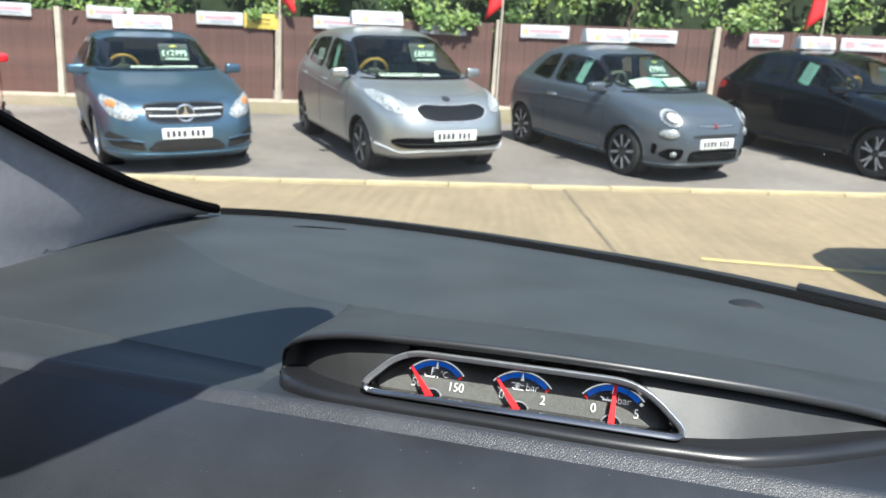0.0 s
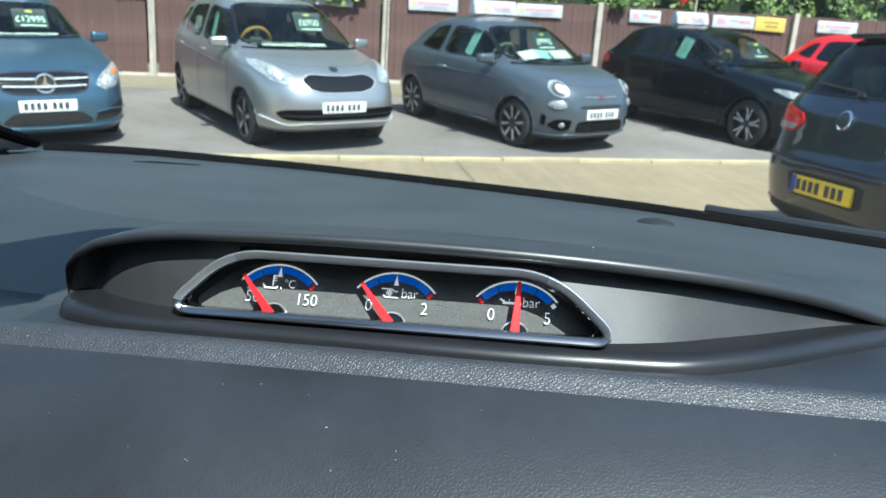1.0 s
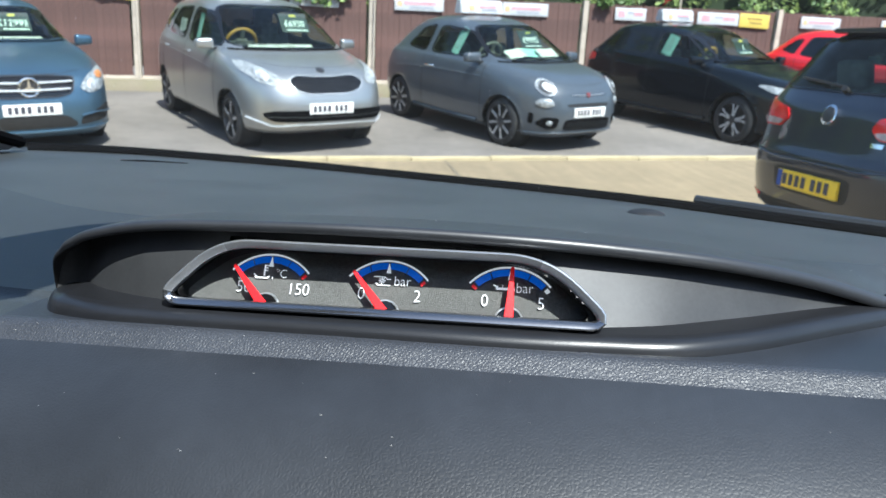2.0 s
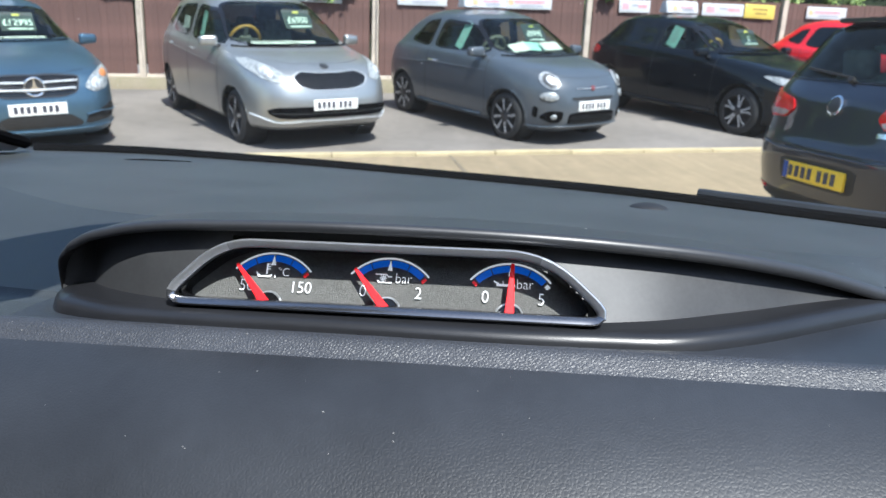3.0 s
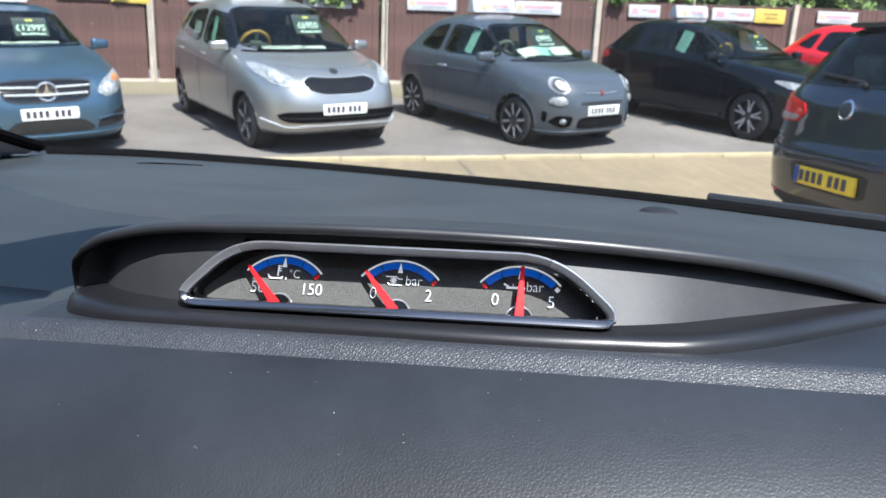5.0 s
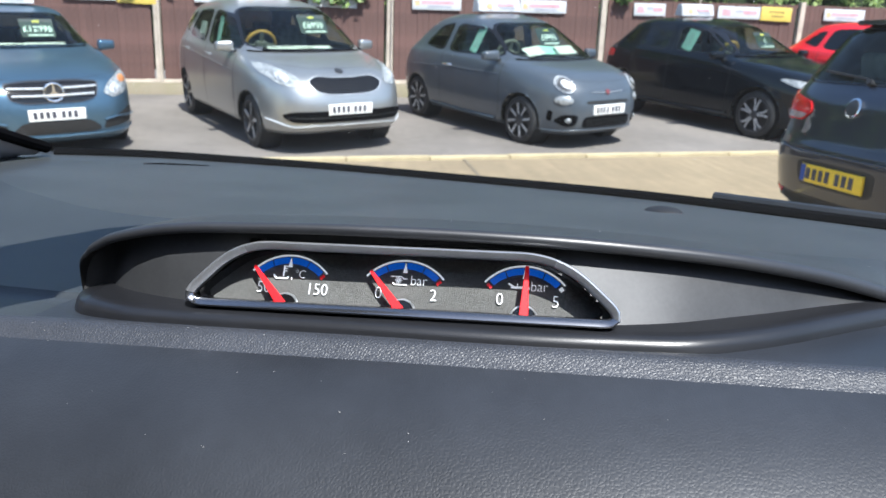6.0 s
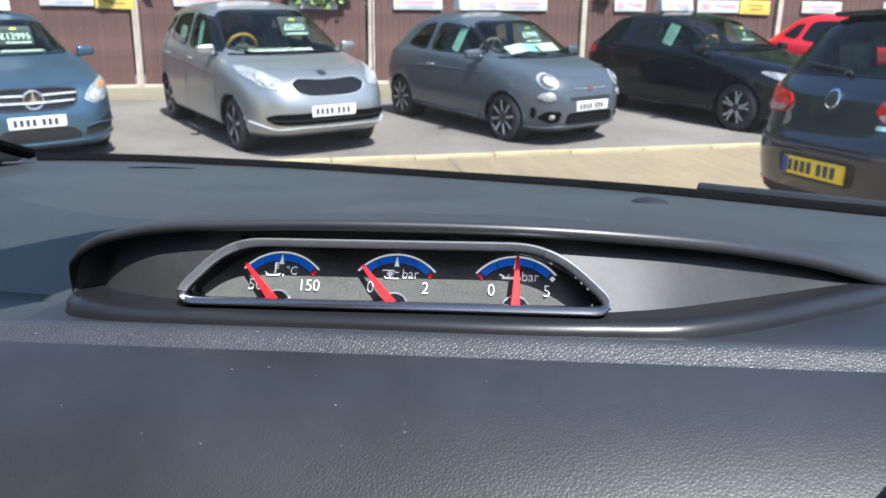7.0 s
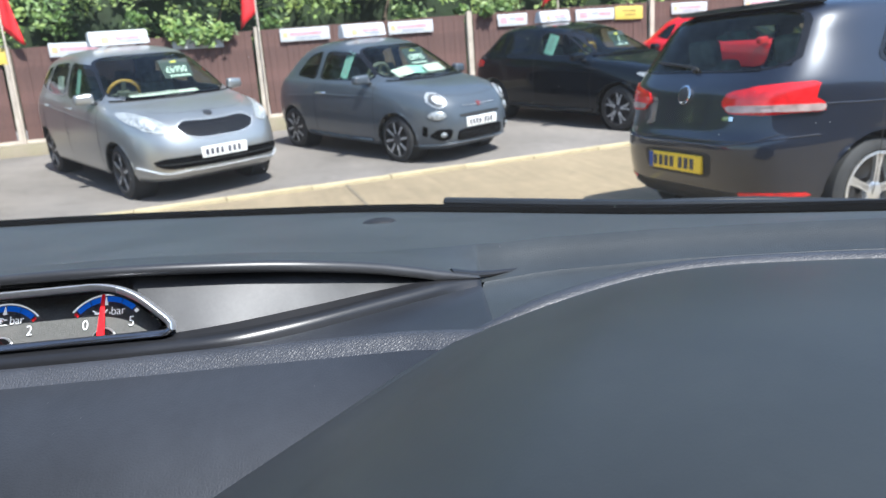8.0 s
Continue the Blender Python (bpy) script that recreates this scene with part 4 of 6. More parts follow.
door_lines(sh, merc, [(-0.6, 1.0), (-1.8, 1.33), (-2.65, 1.04)], 0.28, 1.0, -0.02)
LAMP_M = [(0.46, 0.64), (0.56, 0.58), (0.72, 0.62), (0.80, 0.74), (0.79, 0.82), (0.70, 0.80), (0.56, 0.745)]
for sg, pl in ((1, LAMP_M), (-1, mir(LAMP_M))):
    hl = patch(sh, "front", rounded(pl, 0.3), "headlamp", LENS, merc, out=0.008, label="clear headlamp with an amber indicator")
    patch(sh, "front", [(sg * 0.6 + 0.055 * math.cos(a), 0.66 + 0.055 * math.sin(a)) for a in [k * math.pi / 6 for k in range(12)]], "reflector", LAMP, hl, out=0.014, dome=0.01, n=24)
    patch(sh, "front", [(sg * 0.71 + 0.05 * math.cos(a), 0.745 + 0.035 * math.sin(a)) for a in [k * math.pi / 6 for k in range(12)]], "indicator", AMBER, hl, out=0.013, dome=0.006, n=20)
    patch(sh, "front", rounded([(sg * 0.46, 0.36), (sg * 0.76, 0.47), (sg * 0.8, 0.40), (sg * 0.74, 0.31), (sg * 0.42, 0.27)], 0.2), "side_intake", BLACK, merc, out=0.005)
    seam(sh, "front", [(sg * 0.44, 0.37), (sg * 0.6, 0.395), (sg * 0.8, 0.37)], "intake_blade", merc, P_BLUE, 0.03, 0.012)
GM = rounded([(-0.43, 0.74), (-0.2, 0.755), (0.2, 0.755), (0.43, 0.74), (0.38, 0.6), (0.25, 0.565), (-0.25, 0.565), (-0.38, 0.6)], 0.2)
gr = patch(sh, "front", GM, "grille", GLOSSBLACK, merc, out=0.005, label="black grille with two bright bars")
for z, w in ((0.70, 0.4), (0.635, 0.37)):
    seam(sh, "front", [(-w, z), (0, z - 0.01), (w, z)], "grille_bar", gr, SILVERTRIM, 0.05, 0.016)
patch(sh, "front", [(a * 1.03, 0.66 + (b - 0.66) * 1.1) for a, b in GM], "grille_surround", ALLOYDARK, gr, out=0.01, inner=GM, rings=2)
p, nr = sh.hit("front", 0, 0.665)
bm = bmesh.new()
ring_m = Matrix.Translation((p.x + 0.03, 0, 0.665)) @ Matrix.Rotation(math.pi / 2, 4, "Y")
add_tube(bm, [ring_m @ Vector((0.088 * math.cos(a), 0.088 * math.sin(a), 0)) for a in [k * math.pi / 16 for k in range(32)]], 0.011, 8, closed=True)
em = part("badge", bm, BRIGHT, gr, "round chrome emblem")
bm = bmesh.new()
add_lathe(bm, [(0.085, -0.012), (0.02, -0.006), (0.001, -0.004)], ring_m, 28)
part("badge_field", bm, ALLOYDARK, em)
bm = bmesh.new()
for k in range(3):
    add_prism(bm, [(-0.014, 0), (0.014, 0), (0.003, 0.085), (-0.003, 0.085)], ring_m @ Matrix.Rotation(math.pi / 2 + k * 2 * math.pi / 3, 4, "Z"), 0.008)
part("badge_spokes", bm, BRIGHT, em)
patch(sh, "front", rounded([(-0.3, 0.385), (0.3, 0.385), (0.42, 0.29), (0.36, 0.255), (-0.36, 0.255), (-0.42, 0.29)], 0.2), "lower_intake", BLACK, merc, out=0.005)
seam(sh, "front", [(-0.8, 0.25), (-0.5, 0.235), (0, 0.225), (0.5, 0.235), (0.8, 0.25)], "front_splitter", merc, P_BLUE, 0.03, 0.004)
plate(sh, "front", 0.45, merc, PLATEW)
for s in (-1, 1):
    mirror(sh, -0.72, 0.95, s, merc, P_BLUE)
    for x in (-1.6, -2.5):
        handle(sh, x, 0.86, s, merc, P_BLUE)
    seam(sh, "left" if s > 0 else "right", [(-0.3, 0.8), (-1.6, 0.8), (-2.8, 0.72)], "crease", merc, P_BLUE, 0.018, -0.003)
    seam(sh, "front", [(s * 0.34, 0.79), (s * 0.42, 0.88), (s * 0.5, 0.96)], "bonnet_crease", merc, P_BLUE, 0.02, -0.004)
seam(sh, "front", [(-0.52, 0.8), (-0.3, 0.775), (0, 0.77), (0.3, 0.775), (0.52, 0.8)], "bonnet_line", merc, BLACK, 0.006, 0.0)
seat(merc, -1.6, -0.36), seat(merc, -1.6, 0.36)
bm = bmesh.new()
add_box(bm, (-0.85, 0, 0.92), (0.6, 1.36, 0.1), bevel=0.03)
part("dash_shelf", bm, CABIN, merc)
steering(merc, -1.18, -0.36, 0.97, COVER)
sheet(merc, Matrix.Translation((-0.74, 0.08, 1.02)) @ Matrix.Rotation(radians(12), 4, "Y"), 0.09, 0.8, PAPER, "dash_paper", False)
price_card(merc, Matrix.Translation((-1.07, 0.26, 1.165)) @ Matrix.Rotation(math.pi / 2, 4, "Z") @ Matrix.Rotation(radians(48), 4, "X"), "£12995")
roof_sign(sh, -1.8, M_MERC, "roof signs", 0.74)

# grey retro city car
M_FIAT = car_pose(0.34, 9.66, -47.7)
FIAT = [(0.17, 0.22, 0.6, -2.8, 0.72, 3.6, 4), (0.24, 0.3, 0.7, -2.89, 0.785, 3.0, 4), (0.42, 0.45, 0.735, -2.92, 0.81, 2.9, 4), (0.58, 0.62, 0.715, -2.92, 0.818, 2.9, 4), (0.72, 0.76, 0.66, -2.89, 0.815, 2.9, 4),
        (0.84, 0.88, 0.52, -2.84, 0.8, 3.0, 4), (0.92, 0.96, 0.28, -2.77, 0.78, 3.4, 4), (0.985, 1.02, -0.06, -2.68, 0.745, 3.8, 4), (1.17, 1.18, -0.44, -2.47, 0.675, 4, 4), (1.355, 1.33, -0.83, -2.22, 0.605, 4, 4),
        (1.44, 1.41, -1.08, -2.06, 0.52, 3.4, 3.6), (1.48, 1.455, -1.33, -1.9, 0.35, 3, 3), (1.49, 1.468, -1.5, -1.75, 0.1, 2.5, 2.5)]
fiat, sh = car_base("city_car", M_FIAT, FIAT, P_GREY, 0.288, 2.3, 0.33, "matt grey retro city car with round headlamps, papers on its dashboard")
windows(fiat, sh, [("windscreen", "front", [(-0.675, 0.995), (0.675, 0.995), (0.53, 1.385), (-0.53, 1.385)], 0.026, CARGLASS)] +
        [(nm, s, p, 0.035, CARGLASS) for s in ("left", "right") for nm, p in (("side_window", [(-0.36, 1.0), (-0.86, 1.32), (-1.5, 1.36), (-1.58, 0.98)]), ("quarter_window", [(-1.67, 0.985), (-1.6, 1.36), (-1.88, 1.3), (-2.16, 1.04)]))] +
        [("rear_window", "rear", [(-0.5, 1.1), (0.5, 1.1), (0.46, 1.36), (-0.46, 1.36)], 0.05, DARKGLASS)])
finish(fiat, sh, P_GREY, 0.288, 2.3, 0.775, 0.222, 8, "five")
door_lines(sh, fiat, [(-0.38, 1.0), (-1.68, 1.0)], 0.28, 1.0, -0.02)
for sg in (-1, 1):
    for cy, cz, r, nm in ((0.555, 0.755, 0.08, "headlamp"), (0.59, 0.585, 0.066, "lower_lamp"), (0.55, 0.355, 0.028, "fog_lamp")):
        circ = [(sg * cy + r * math.cos(a) * (1.0 if nm != "lower_lamp" else 1.15), cz + r * math.sin(a) * (1.0 if nm != "lower_lamp" else 0.75)) for a in [k * math.pi / 12 for k in range(24)]]
        hl = patch(sh, "front", circ, nm, LENS, fiat, out=0.014, n=28, dome=0.012)
        if nm == "headlamp":
            patch(sh, "front", [(sg * cy + 1.1 * (a - sg * cy), cz + 1.1 * (b - cz)) for a, b in circ], "lamp_ring", SILVERTRIM, hl, out=0.012, inner=circ, rings=2, n=28)
            patch(sh, "front", [(sg * cy + 0.8 * (a - sg * cy), cz + 0.8 * (b - cz)) for a, b in circ], "lamp_shade", ALLOYDARK, hl, out=0.027, inner=[(sg * cy + 0.55 * (a - sg * cy), cz + 0.55 * (b - cz)) for a, b in circ], rings=2, n=28)
            patch(sh, "front", [(sg * cy + 0.5 * (a - sg * cy), cz + 0.5 * (b - cz)) for a, b in circ], "reflector", LAMP, hl, out=0.03, n=20, dome=0.004)
    patch(sh, "front", rounded([(sg * 0.45, 0.42), (sg * 0.61, 0.425), (sg * 0.67, 0.34), (sg * 0.57, 0.28), (sg * 0.47, 0.3)], 0.3), "side_intake", RUBBER, fiat, out=0.006)
    patch(sh, "left" if sg > 0 else "right", rounded([(0.43, 0.47), (0.49, 0.45), (0.47, 0.33), (0.41, 0.35)], 0.25), "side_vent", RUBBER, fiat, out=0.006, n=24)
patch(sh, "front", rounded([(-0.36, 0.58), (0.36, 0.58), (0.34, 0.54), (-0.34, 0.54)], 0.3), "grille", BLACK, fiat, out=0.004)
li = patch(sh, "front", rounded([(-0.37, 0.4), (0.37, 0.4), (0.4, 0.27), (-0.4, 0.27)], 0.15), "lower_intake", RUBBER, fiat, out=0.006, label="black lower grille with slats")
for z in (0.3, 0.33, 0.36):
    seam(sh, "front", [(-0.36, z), (0, z), (0.36, z)], "grille_bar", li, BLACK, 0.01, 0.014)
seam(sh, "front", [(-0.72, 0.225), (-0.4, 0.245), (0, 0.24), (0.4, 0.245), (0.72, 0.225)], "front_splitter", fiat, P_GREY, 0.035, 0.008)
seam(sh, "front", [(-0.26, 0.675), (-0.08, 0.668), (0, 0.668), (0.08, 0.668), (0.26, 0.675)], "chrome_whisker", fiat, SILVERTRIM, 0.012, 0.006)
patch(sh, "front", [(-0.027, 0.695), (0.027, 0.695), (0.029, 0.66), (0.0, 0.637), (-0.029, 0.66)], "badge", BADGERED, fiat, out=0.012, n=20, dome=0.004)
plate(sh, "front", 0.475, fiat, PLATEW)
for s in (-1, 1):
    mirror(sh, -0.46, 0.96, s, fiat, P_GREY, 0.21)
    handle(sh, -1.5, 0.82, s, fiat, BRIGHT)
    seam(sh, "left" if s > 0 else "right", [(-0.4, 0.8), (-1.4, 0.8), (-2.4, 0.76)], "crease", fiat, P_GREY, 0.02, -0.004)
    seam(sh, "left" if s > 0 else "right", [(-0.45, 0.25), (-1.2, 0.25), (-1.9, 0.27)], "side_skirt", fiat, P_GREY, 0.07, 0.0)
seam(sh, "front", [(-0.62, 0.86), (-0.4, 0.8), (0, 0.775), (0.4, 0.8), (0.62, 0.86)], "bonnet_line", fiat, BLACK, 0.006, 0.0)
seat(fiat, -1.2, -0.33), seat(fiat, -1.2, 0.33)
bm = bmesh.new()
add_box(bm, (-0.52, 0, 0.93), (0.5, 1.25, 0.1), bevel=0.03)
part("dash_shelf", bm, CABIN, fiat)
steering(fiat, -0.82, -0.33, 1.0, CABIN)
for k, (dx, dy, a, mt) in enumerate(((-0.42, -0.2, 0.2, PAPER), (-0.46, 0.1, -0.1, TEAL), (-0.4, 0.33, 0.05, PAPER))):
    sheet(fiat, Matrix.Translation((dx - 0.03, dy, 1.055 + 0.006 * k)) @ Matrix.Rotation(radians(32), 4, "Y") @ Matrix.Rotation(a, 4, "Z"), 0.17, 0.32, mt, "dash_paper", False)
price_card(fiat, Matrix.Translation((-0.68, 0.25, 1.205)) @ Matrix.Rotation(math.pi / 2, 4, "Z") @ Matrix.Rotation(radians(52), 4, "X"), "£9995")
sheet(fiat, Matrix.Translation((-1.05, -0.64, 1.17)) @ Matrix.Rotation(radians(72), 4, "X") @ Matrix.Rotation(-0.3, 4, "Z"), 0.15, 0.36, TEAL)
roof_sign(sh, -1.5, M_FIAT, "roof signs", 0.74)

# black hatchback
HATCH = [(0.17, 0.22, 0.7, -3.1, 0.78, 4, 5), (0.24, 0.3, 0.8, -3.2, 0.84, 3.4, 4.6), (0.42, 0.45, 0.83, -3.24, 0.862, 3.2, 4.6), (0.6, 0.64, 0.82, -3.24, 0.868, 3.2, 4.6), (0.74, 0.8, 0.75, -3.22, 0.865, 3.2, 4.6),
         (0.86, 0.94, 0.55, -3.18, 0.85, 3.3, 4.6), (0.95, 1.02, 0.15, -3.1, 0.83, 3.6, 4.6), (1.02, 1.07, -0.35, -3.02, 0.795, 4, 4.6), (1.2, 1.21, -0.75, -2.85, 0.725, 4, 4.4), (1.38, 1.36, -1.15, -2.66, 0.65, 4, 4.2),
         (1.455, 1.43, -1.42, -2.52, 0.56, 3.5, 4), (1.49, 1.47, -1.7, -2.35, 0.38, 3, 3), (1.5, 1.48, -1.9, -2.2, 0.1, 2.5, 2.5)]


def hatch(m, paint, label, glass, style, spokes, name="hatchback"):
    car, sh = car_base(name, m, HATCH, paint, 0.315, 2.57, 0.365, label)
    windows(car, sh, [("windscreen", "front", [(-0.71, 1.04), (0.71, 1.04), (0.57, 1.4), (-0.57, 1.4)], 0.026, CARGLASS)] +
            [(nm, s, p, 0.035, g) for s in ("left", "right") for nm, p, g in (("side_window", [(-0.5, 1.04), (-1.08, 1.35), (-1.6, 1.39), (-1.58, 1.01)], CARGLASS), ("side_window", [(-1.68, 1.01), (-1.7, 1.39), (-2.25, 1.36), (-2.36, 1.05)], glass), ("quarter_window", [(-2.44, 1.06), (-2.36, 1.33), (-2.5, 1.3), (-2.72, 1.12)], glass))] +
            [("rear_window", "rear", [(-0.6, 1.1), (0.6, 1.1), (0.52, 1.38), (-0.52, 1.38)], 0.05, DARKGLASS)])
    finish(car, sh, paint, 0.315, 2.57, 0.83, 0.232, spokes, style)
    door_lines(sh, car, [(-0.48, 1.02), (-1.63, 1.38), (-2.4, 1.05)], 0.3, 1.02, -0.02)
    LP = [(0.5, 0.74), (0.6, 0.68), (0.74, 0.72), (0.79, 0.8), (0.76, 0.82), (0.64, 0.79)]
    for sg, pl in ((1, LP), (-1, mir(LP))):
        hl = patch(sh, "front", rounded(pl, 0.3), "headlamp", LENS, car, out=0.008, label="slim clear headlamp")
        patch(sh, "front", [(sg * 0.64 + 0.04 * math.cos(a), 0.74 + 0.04 * math.sin(a)) for a in [k * math.pi / 6 for k in range(12)]], "reflector", LAMP, hl, out=0.014, dome=0.01, n=20)
    patch(sh, "front", rounded([(-0.42, 0.72), (0.42, 0.72), (0.34, 0.5), (-0.34, 0.5)], 0.2), "grille", GLOSSBLACK, car, out=0.005)
    patch(sh, "front", rounded([(-0.6, 0.38), (0.6, 0.38), (0.5, 0.28), (-0.5, 0.28)], 0.2), "lower_intake", BLACK, car, out=0.005)
    plate(sh, "front", 0.46, car, PLATEW)
    for s in (-1, 1):
        mirror(sh, -0.62, 0.98, s, car, paint)
        for x in (-1.42, -2.2):
            handle(sh, x, 0.88, s, car, paint)
        kind = "left" if s > 0 else "right"
        seam(sh, kind, [(-0.4, 0.82), (-1.5, 0.86), (-2.8, 0.9)], "crease", car, paint, 0.02, -0.003)
        seam(sh, kind, [(-0.45, 0.27), (-1.2, 0.26), (-2.15, 0.28)], "side_skirt", car, BLACK, 0.08, 0.0)
        patch(sh, "rear", rounded([(s * 0.5, 0.95), (s * 0.8, 0.97), (s * 0.82, 0.85), (s * 0.5, 0.82)], 0.2), "tail_lamp", TAILRED, car, out=0.006, n=24)
    seat(car, -1.35, -0.35), seat(car, -1.35, 0.35)
    bm = bmesh.new()
    add_box(bm, (-0.68, 0, 0.95), (0.55, 1.34, 0.1), bevel=0.03)
    part("dash_shelf", bm, CABIN, car)
    return car, sh


M_DARK = car_pose(3.53, 10.9, -53.0)
dark, sh = hatch(M_DARK, P_DARK, "black five-door hatchback with dark twin-spoke wheels and a window sheet", DARKGLASS, "forked", 5)
steering(dark, -0.98, -0.35, 1.02, COVER)
sheet(dark, Matrix.Translation((-1.38, -0.69, 1.19)) @ Matrix.Rotation(radians(74), 4, "X") @ Matrix.Rotation(-0.25, 4, "Z"), 0.2, 0.3, TEAL)
price_card(dark, Matrix.Translation((-0.86, 0.28, 1.2)) @ Matrix.Rotation(math.pi / 2, 4, "Z") @ Matrix.Rotation(radians(52), 4, "X"), "£", False)
seam(sh, "front", [(-0.5, 0.52), (-0.36, 0.52), (0.36, 0.52), (0.5, 0.52)], "chrome_wing", dark, BRIGHT, 0.02, 0.01)
roof_sign(sh, -2.0, M_DARK, "roof signs", 0.7)

M_REDR = car_pose(6.75, 12.1, -50.0)
redr, sh = hatch(M_REDR, P_RED, "bright red hatchback parked beyond the black one", DARKGLASS, "twin", 5)
M_REDL = car_pose(-8.315, 6.68, -45.0)
redl, sh = hatch(M_REDL, P_RED, "bright red hatchback at the end of the row", CARGLASS, "twin", 5)

# black hatchback seen from behind
GOLF = [(0.2, 0.22, 0.7, -3.18, 0.8, 4, 4), (0.27, 0.3, 0.83, -3.28, 0.865, 3.4, 3.6), (0.42, 0.46, 0.87, -3.33, 0.888, 3.2, 3.4), (0.58, 0.62, 0.86, -3.34, 0.893, 3.2, 3.4), (0.7, 0.71, 0.8, -3.31, 0.892, 3.2, 3.4),
        (0.83, 0.83, 0.6, -3.285, 0.885, 3.3, 3.4), (0.92, 0.95, 0.2, -3.26, 0.87, 3.6, 3.5), (1.0, 1.04, -0.35, -3.2, 0.835, 4, 3.6), (1.18, 1.2, -0.8, -3.08, 0.765, 4, 3.8), (1.36, 1.36, -1.25, -2.95, 0.69, 4, 4),
        (1.43, 1.425, -1.5, -2.85, 0.6, 3.5, 4), (1.47, 1.46, -1.8, -2.62, 0.4, 3, 3), (1.48, 1.47, -2.0, -2.35, 0.1, 2.5, 2.5)]
M_GOLF = car_pose(4.95, 5.9, 18.9)
golf, sh = car_base("hatchback", M_GOLF, GOLF, P_BLACK, 0.32, 2.578, 0.365, "glossy blue-black hatchback seen from behind, red and white tail lamps")
windows(golf, sh, [("windscreen", "front", [(-0.72, 1.03), (0.72, 1.03), (0.6, 1.37), (-0.6, 1.37)], 0.045, CARGLASS)] +
        [(nm, s, p, 0.035, g) for s in ("left", "right") for nm, p, g in (("side_window", [(-0.55, 1.02), (-1.15, 1.32), (-1.7, 1.37), (-1.7, 1.0)], CARGLASS), ("side_window", [(-1.8, 1.0), (-1.82, 1.37), (-2.4, 1.34), (-2.62, 1.06)], CARGLASS))] +
        [("rear_window", "rear", [(-0.7, 1.05), (0.7, 1.05), (0.6, 1.39), (-0.6, 1.39)], 0.03, CARGLASS)])
finish(golf, sh, P_BLACK, 0.32, 2.578, 0.85, 0.235, 5, "twin")
door_lines(sh, golf, [(-0.55, 1.0), (-1.76, 1.36), (-2.6, 1.05)], 0.3, 1.0, -0.02)
for s in (-1, 1):
    TL = [(s * 0.34, 0.87), (s * 0.38, 0.93), (s * 0.56, 0.965), (s * 0.7, 0.98), (s * 0.78, 0.985), (s * 0.78, 0.9), (s * 0.78, 0.82), (s * 0.64, 0.805), (s * 0.41, 0.81)]
    tl = patch(sh, "rear", rounded(TL, 0.16), "tail_lamp", TAILRED, golf, out=0.01, dome=0.006, label="red tail lamp with a clear lower band")
    patch(sh, "rear", rounded([(s * 0.375, 0.855), (s * 0.775, 0.865), (s * 0.775, 0.825), (s * 0.41, 0.815)], 0.2), "clear_band", TAILCLEAR, tl, out=0.018, n=30, rings=3)
    kind = "left" if s > 0 else "right"
    SL = [(-3.21, 0.82), (-3.21, 0.955), (-3.13, 0.955), (-2.96, 0.87), (-2.96, 0.815)]
    patch(sh, kind, rounded(SL, 0.2), "lamp_side", TAILRED, tl, out=0.012, n=30)
    patch(sh, kind, rounded([(-3.19, 0.822), (-3.19, 0.862), (-2.96, 0.862), (-2.96, 0.822)], 0.2), "clear_side", TAILCLEAR, tl, out=0.02, n=24, rings=3)
    patch(sh, "rear", rounded([(s * 0.5, 0.35), (s * 0.78, 0.36), (s * 0.78, 0.335), (s * 0.5, 0.325)], 0.2), "bumper_reflector", TAILRED, golf, out=0.006, n=24)
    mirror(sh, -0.7, 0.96, s, golf, P_BLACK)
    for x in (-1.5, -2.4):
        handle(sh, x, 0.87, s, golf, P_BLACK)
    seam(sh, kind, [(-0.3, 0.8), (-1.5, 0.83), (-3.0, 0.86)], "crease", golf, P_BLACK, 0.02, -0.003)
# tailgate and bumper
seam(sh, "rear", [(-0.7, 0.7), (-0.6, 0.655), (0, 0.645), (0.6, 0.655), (0.7, 0.7)], "tailgate_line", golf, BLACK, 0.012, 0.0)
seam(sh, "rear", [(-0.8, 0.69), (-0.4, 0.625), (0.4, 0.625), (0.8, 0.69)], "bumper_crease", golf, P_BLACK, 0.022, -0.002)
patch(sh, "rear", rounded([(-0.33, 0.575), (0.33, 0.575), (0.31, 0.415), (-0.31, 0.415)], 0.15), "plate_recess", BLACK, golf, out=0.002, n=30)
patch(sh, "rear", rounded([(-0.62, 0.34), (0.62, 0.34), (0.56, 0.24), (-0.56, 0.24)], 0.15), "bumper_insert", BLACK, golf, out=0.004, n=30)
plate(sh, "rear", 0.495, golf, PLATEY, band=True)
bd = patch(sh, "rear", [(0.058 * math.cos(a), 0.915 + 0.058 * math.sin(a)) for a in [k * math.pi / 12 for k in range(24)]], "badge", BRIGHT, golf, out=0.012, n=28, dome=0.006, label="round chrome emblem")
patch(sh, "rear", [(0.046 * math.cos(a), 0.915 + 0.046 * math.sin(a)) for a in [k * math.pi / 12 for k in range(24)]], "badge_field", ALLOYDARK, bd, out=0.02, n=24)
patch(sh, "rear", [(-0.45, 0.795), (-0.37, 0.795), (-0.37, 0.77), (-0.45, 0.77)], "model_script", BRIGHT, golf, out=0.006, n=16)
bm = bmesh.new()
p, nr = sh.hit("rear", 0, 1.42)
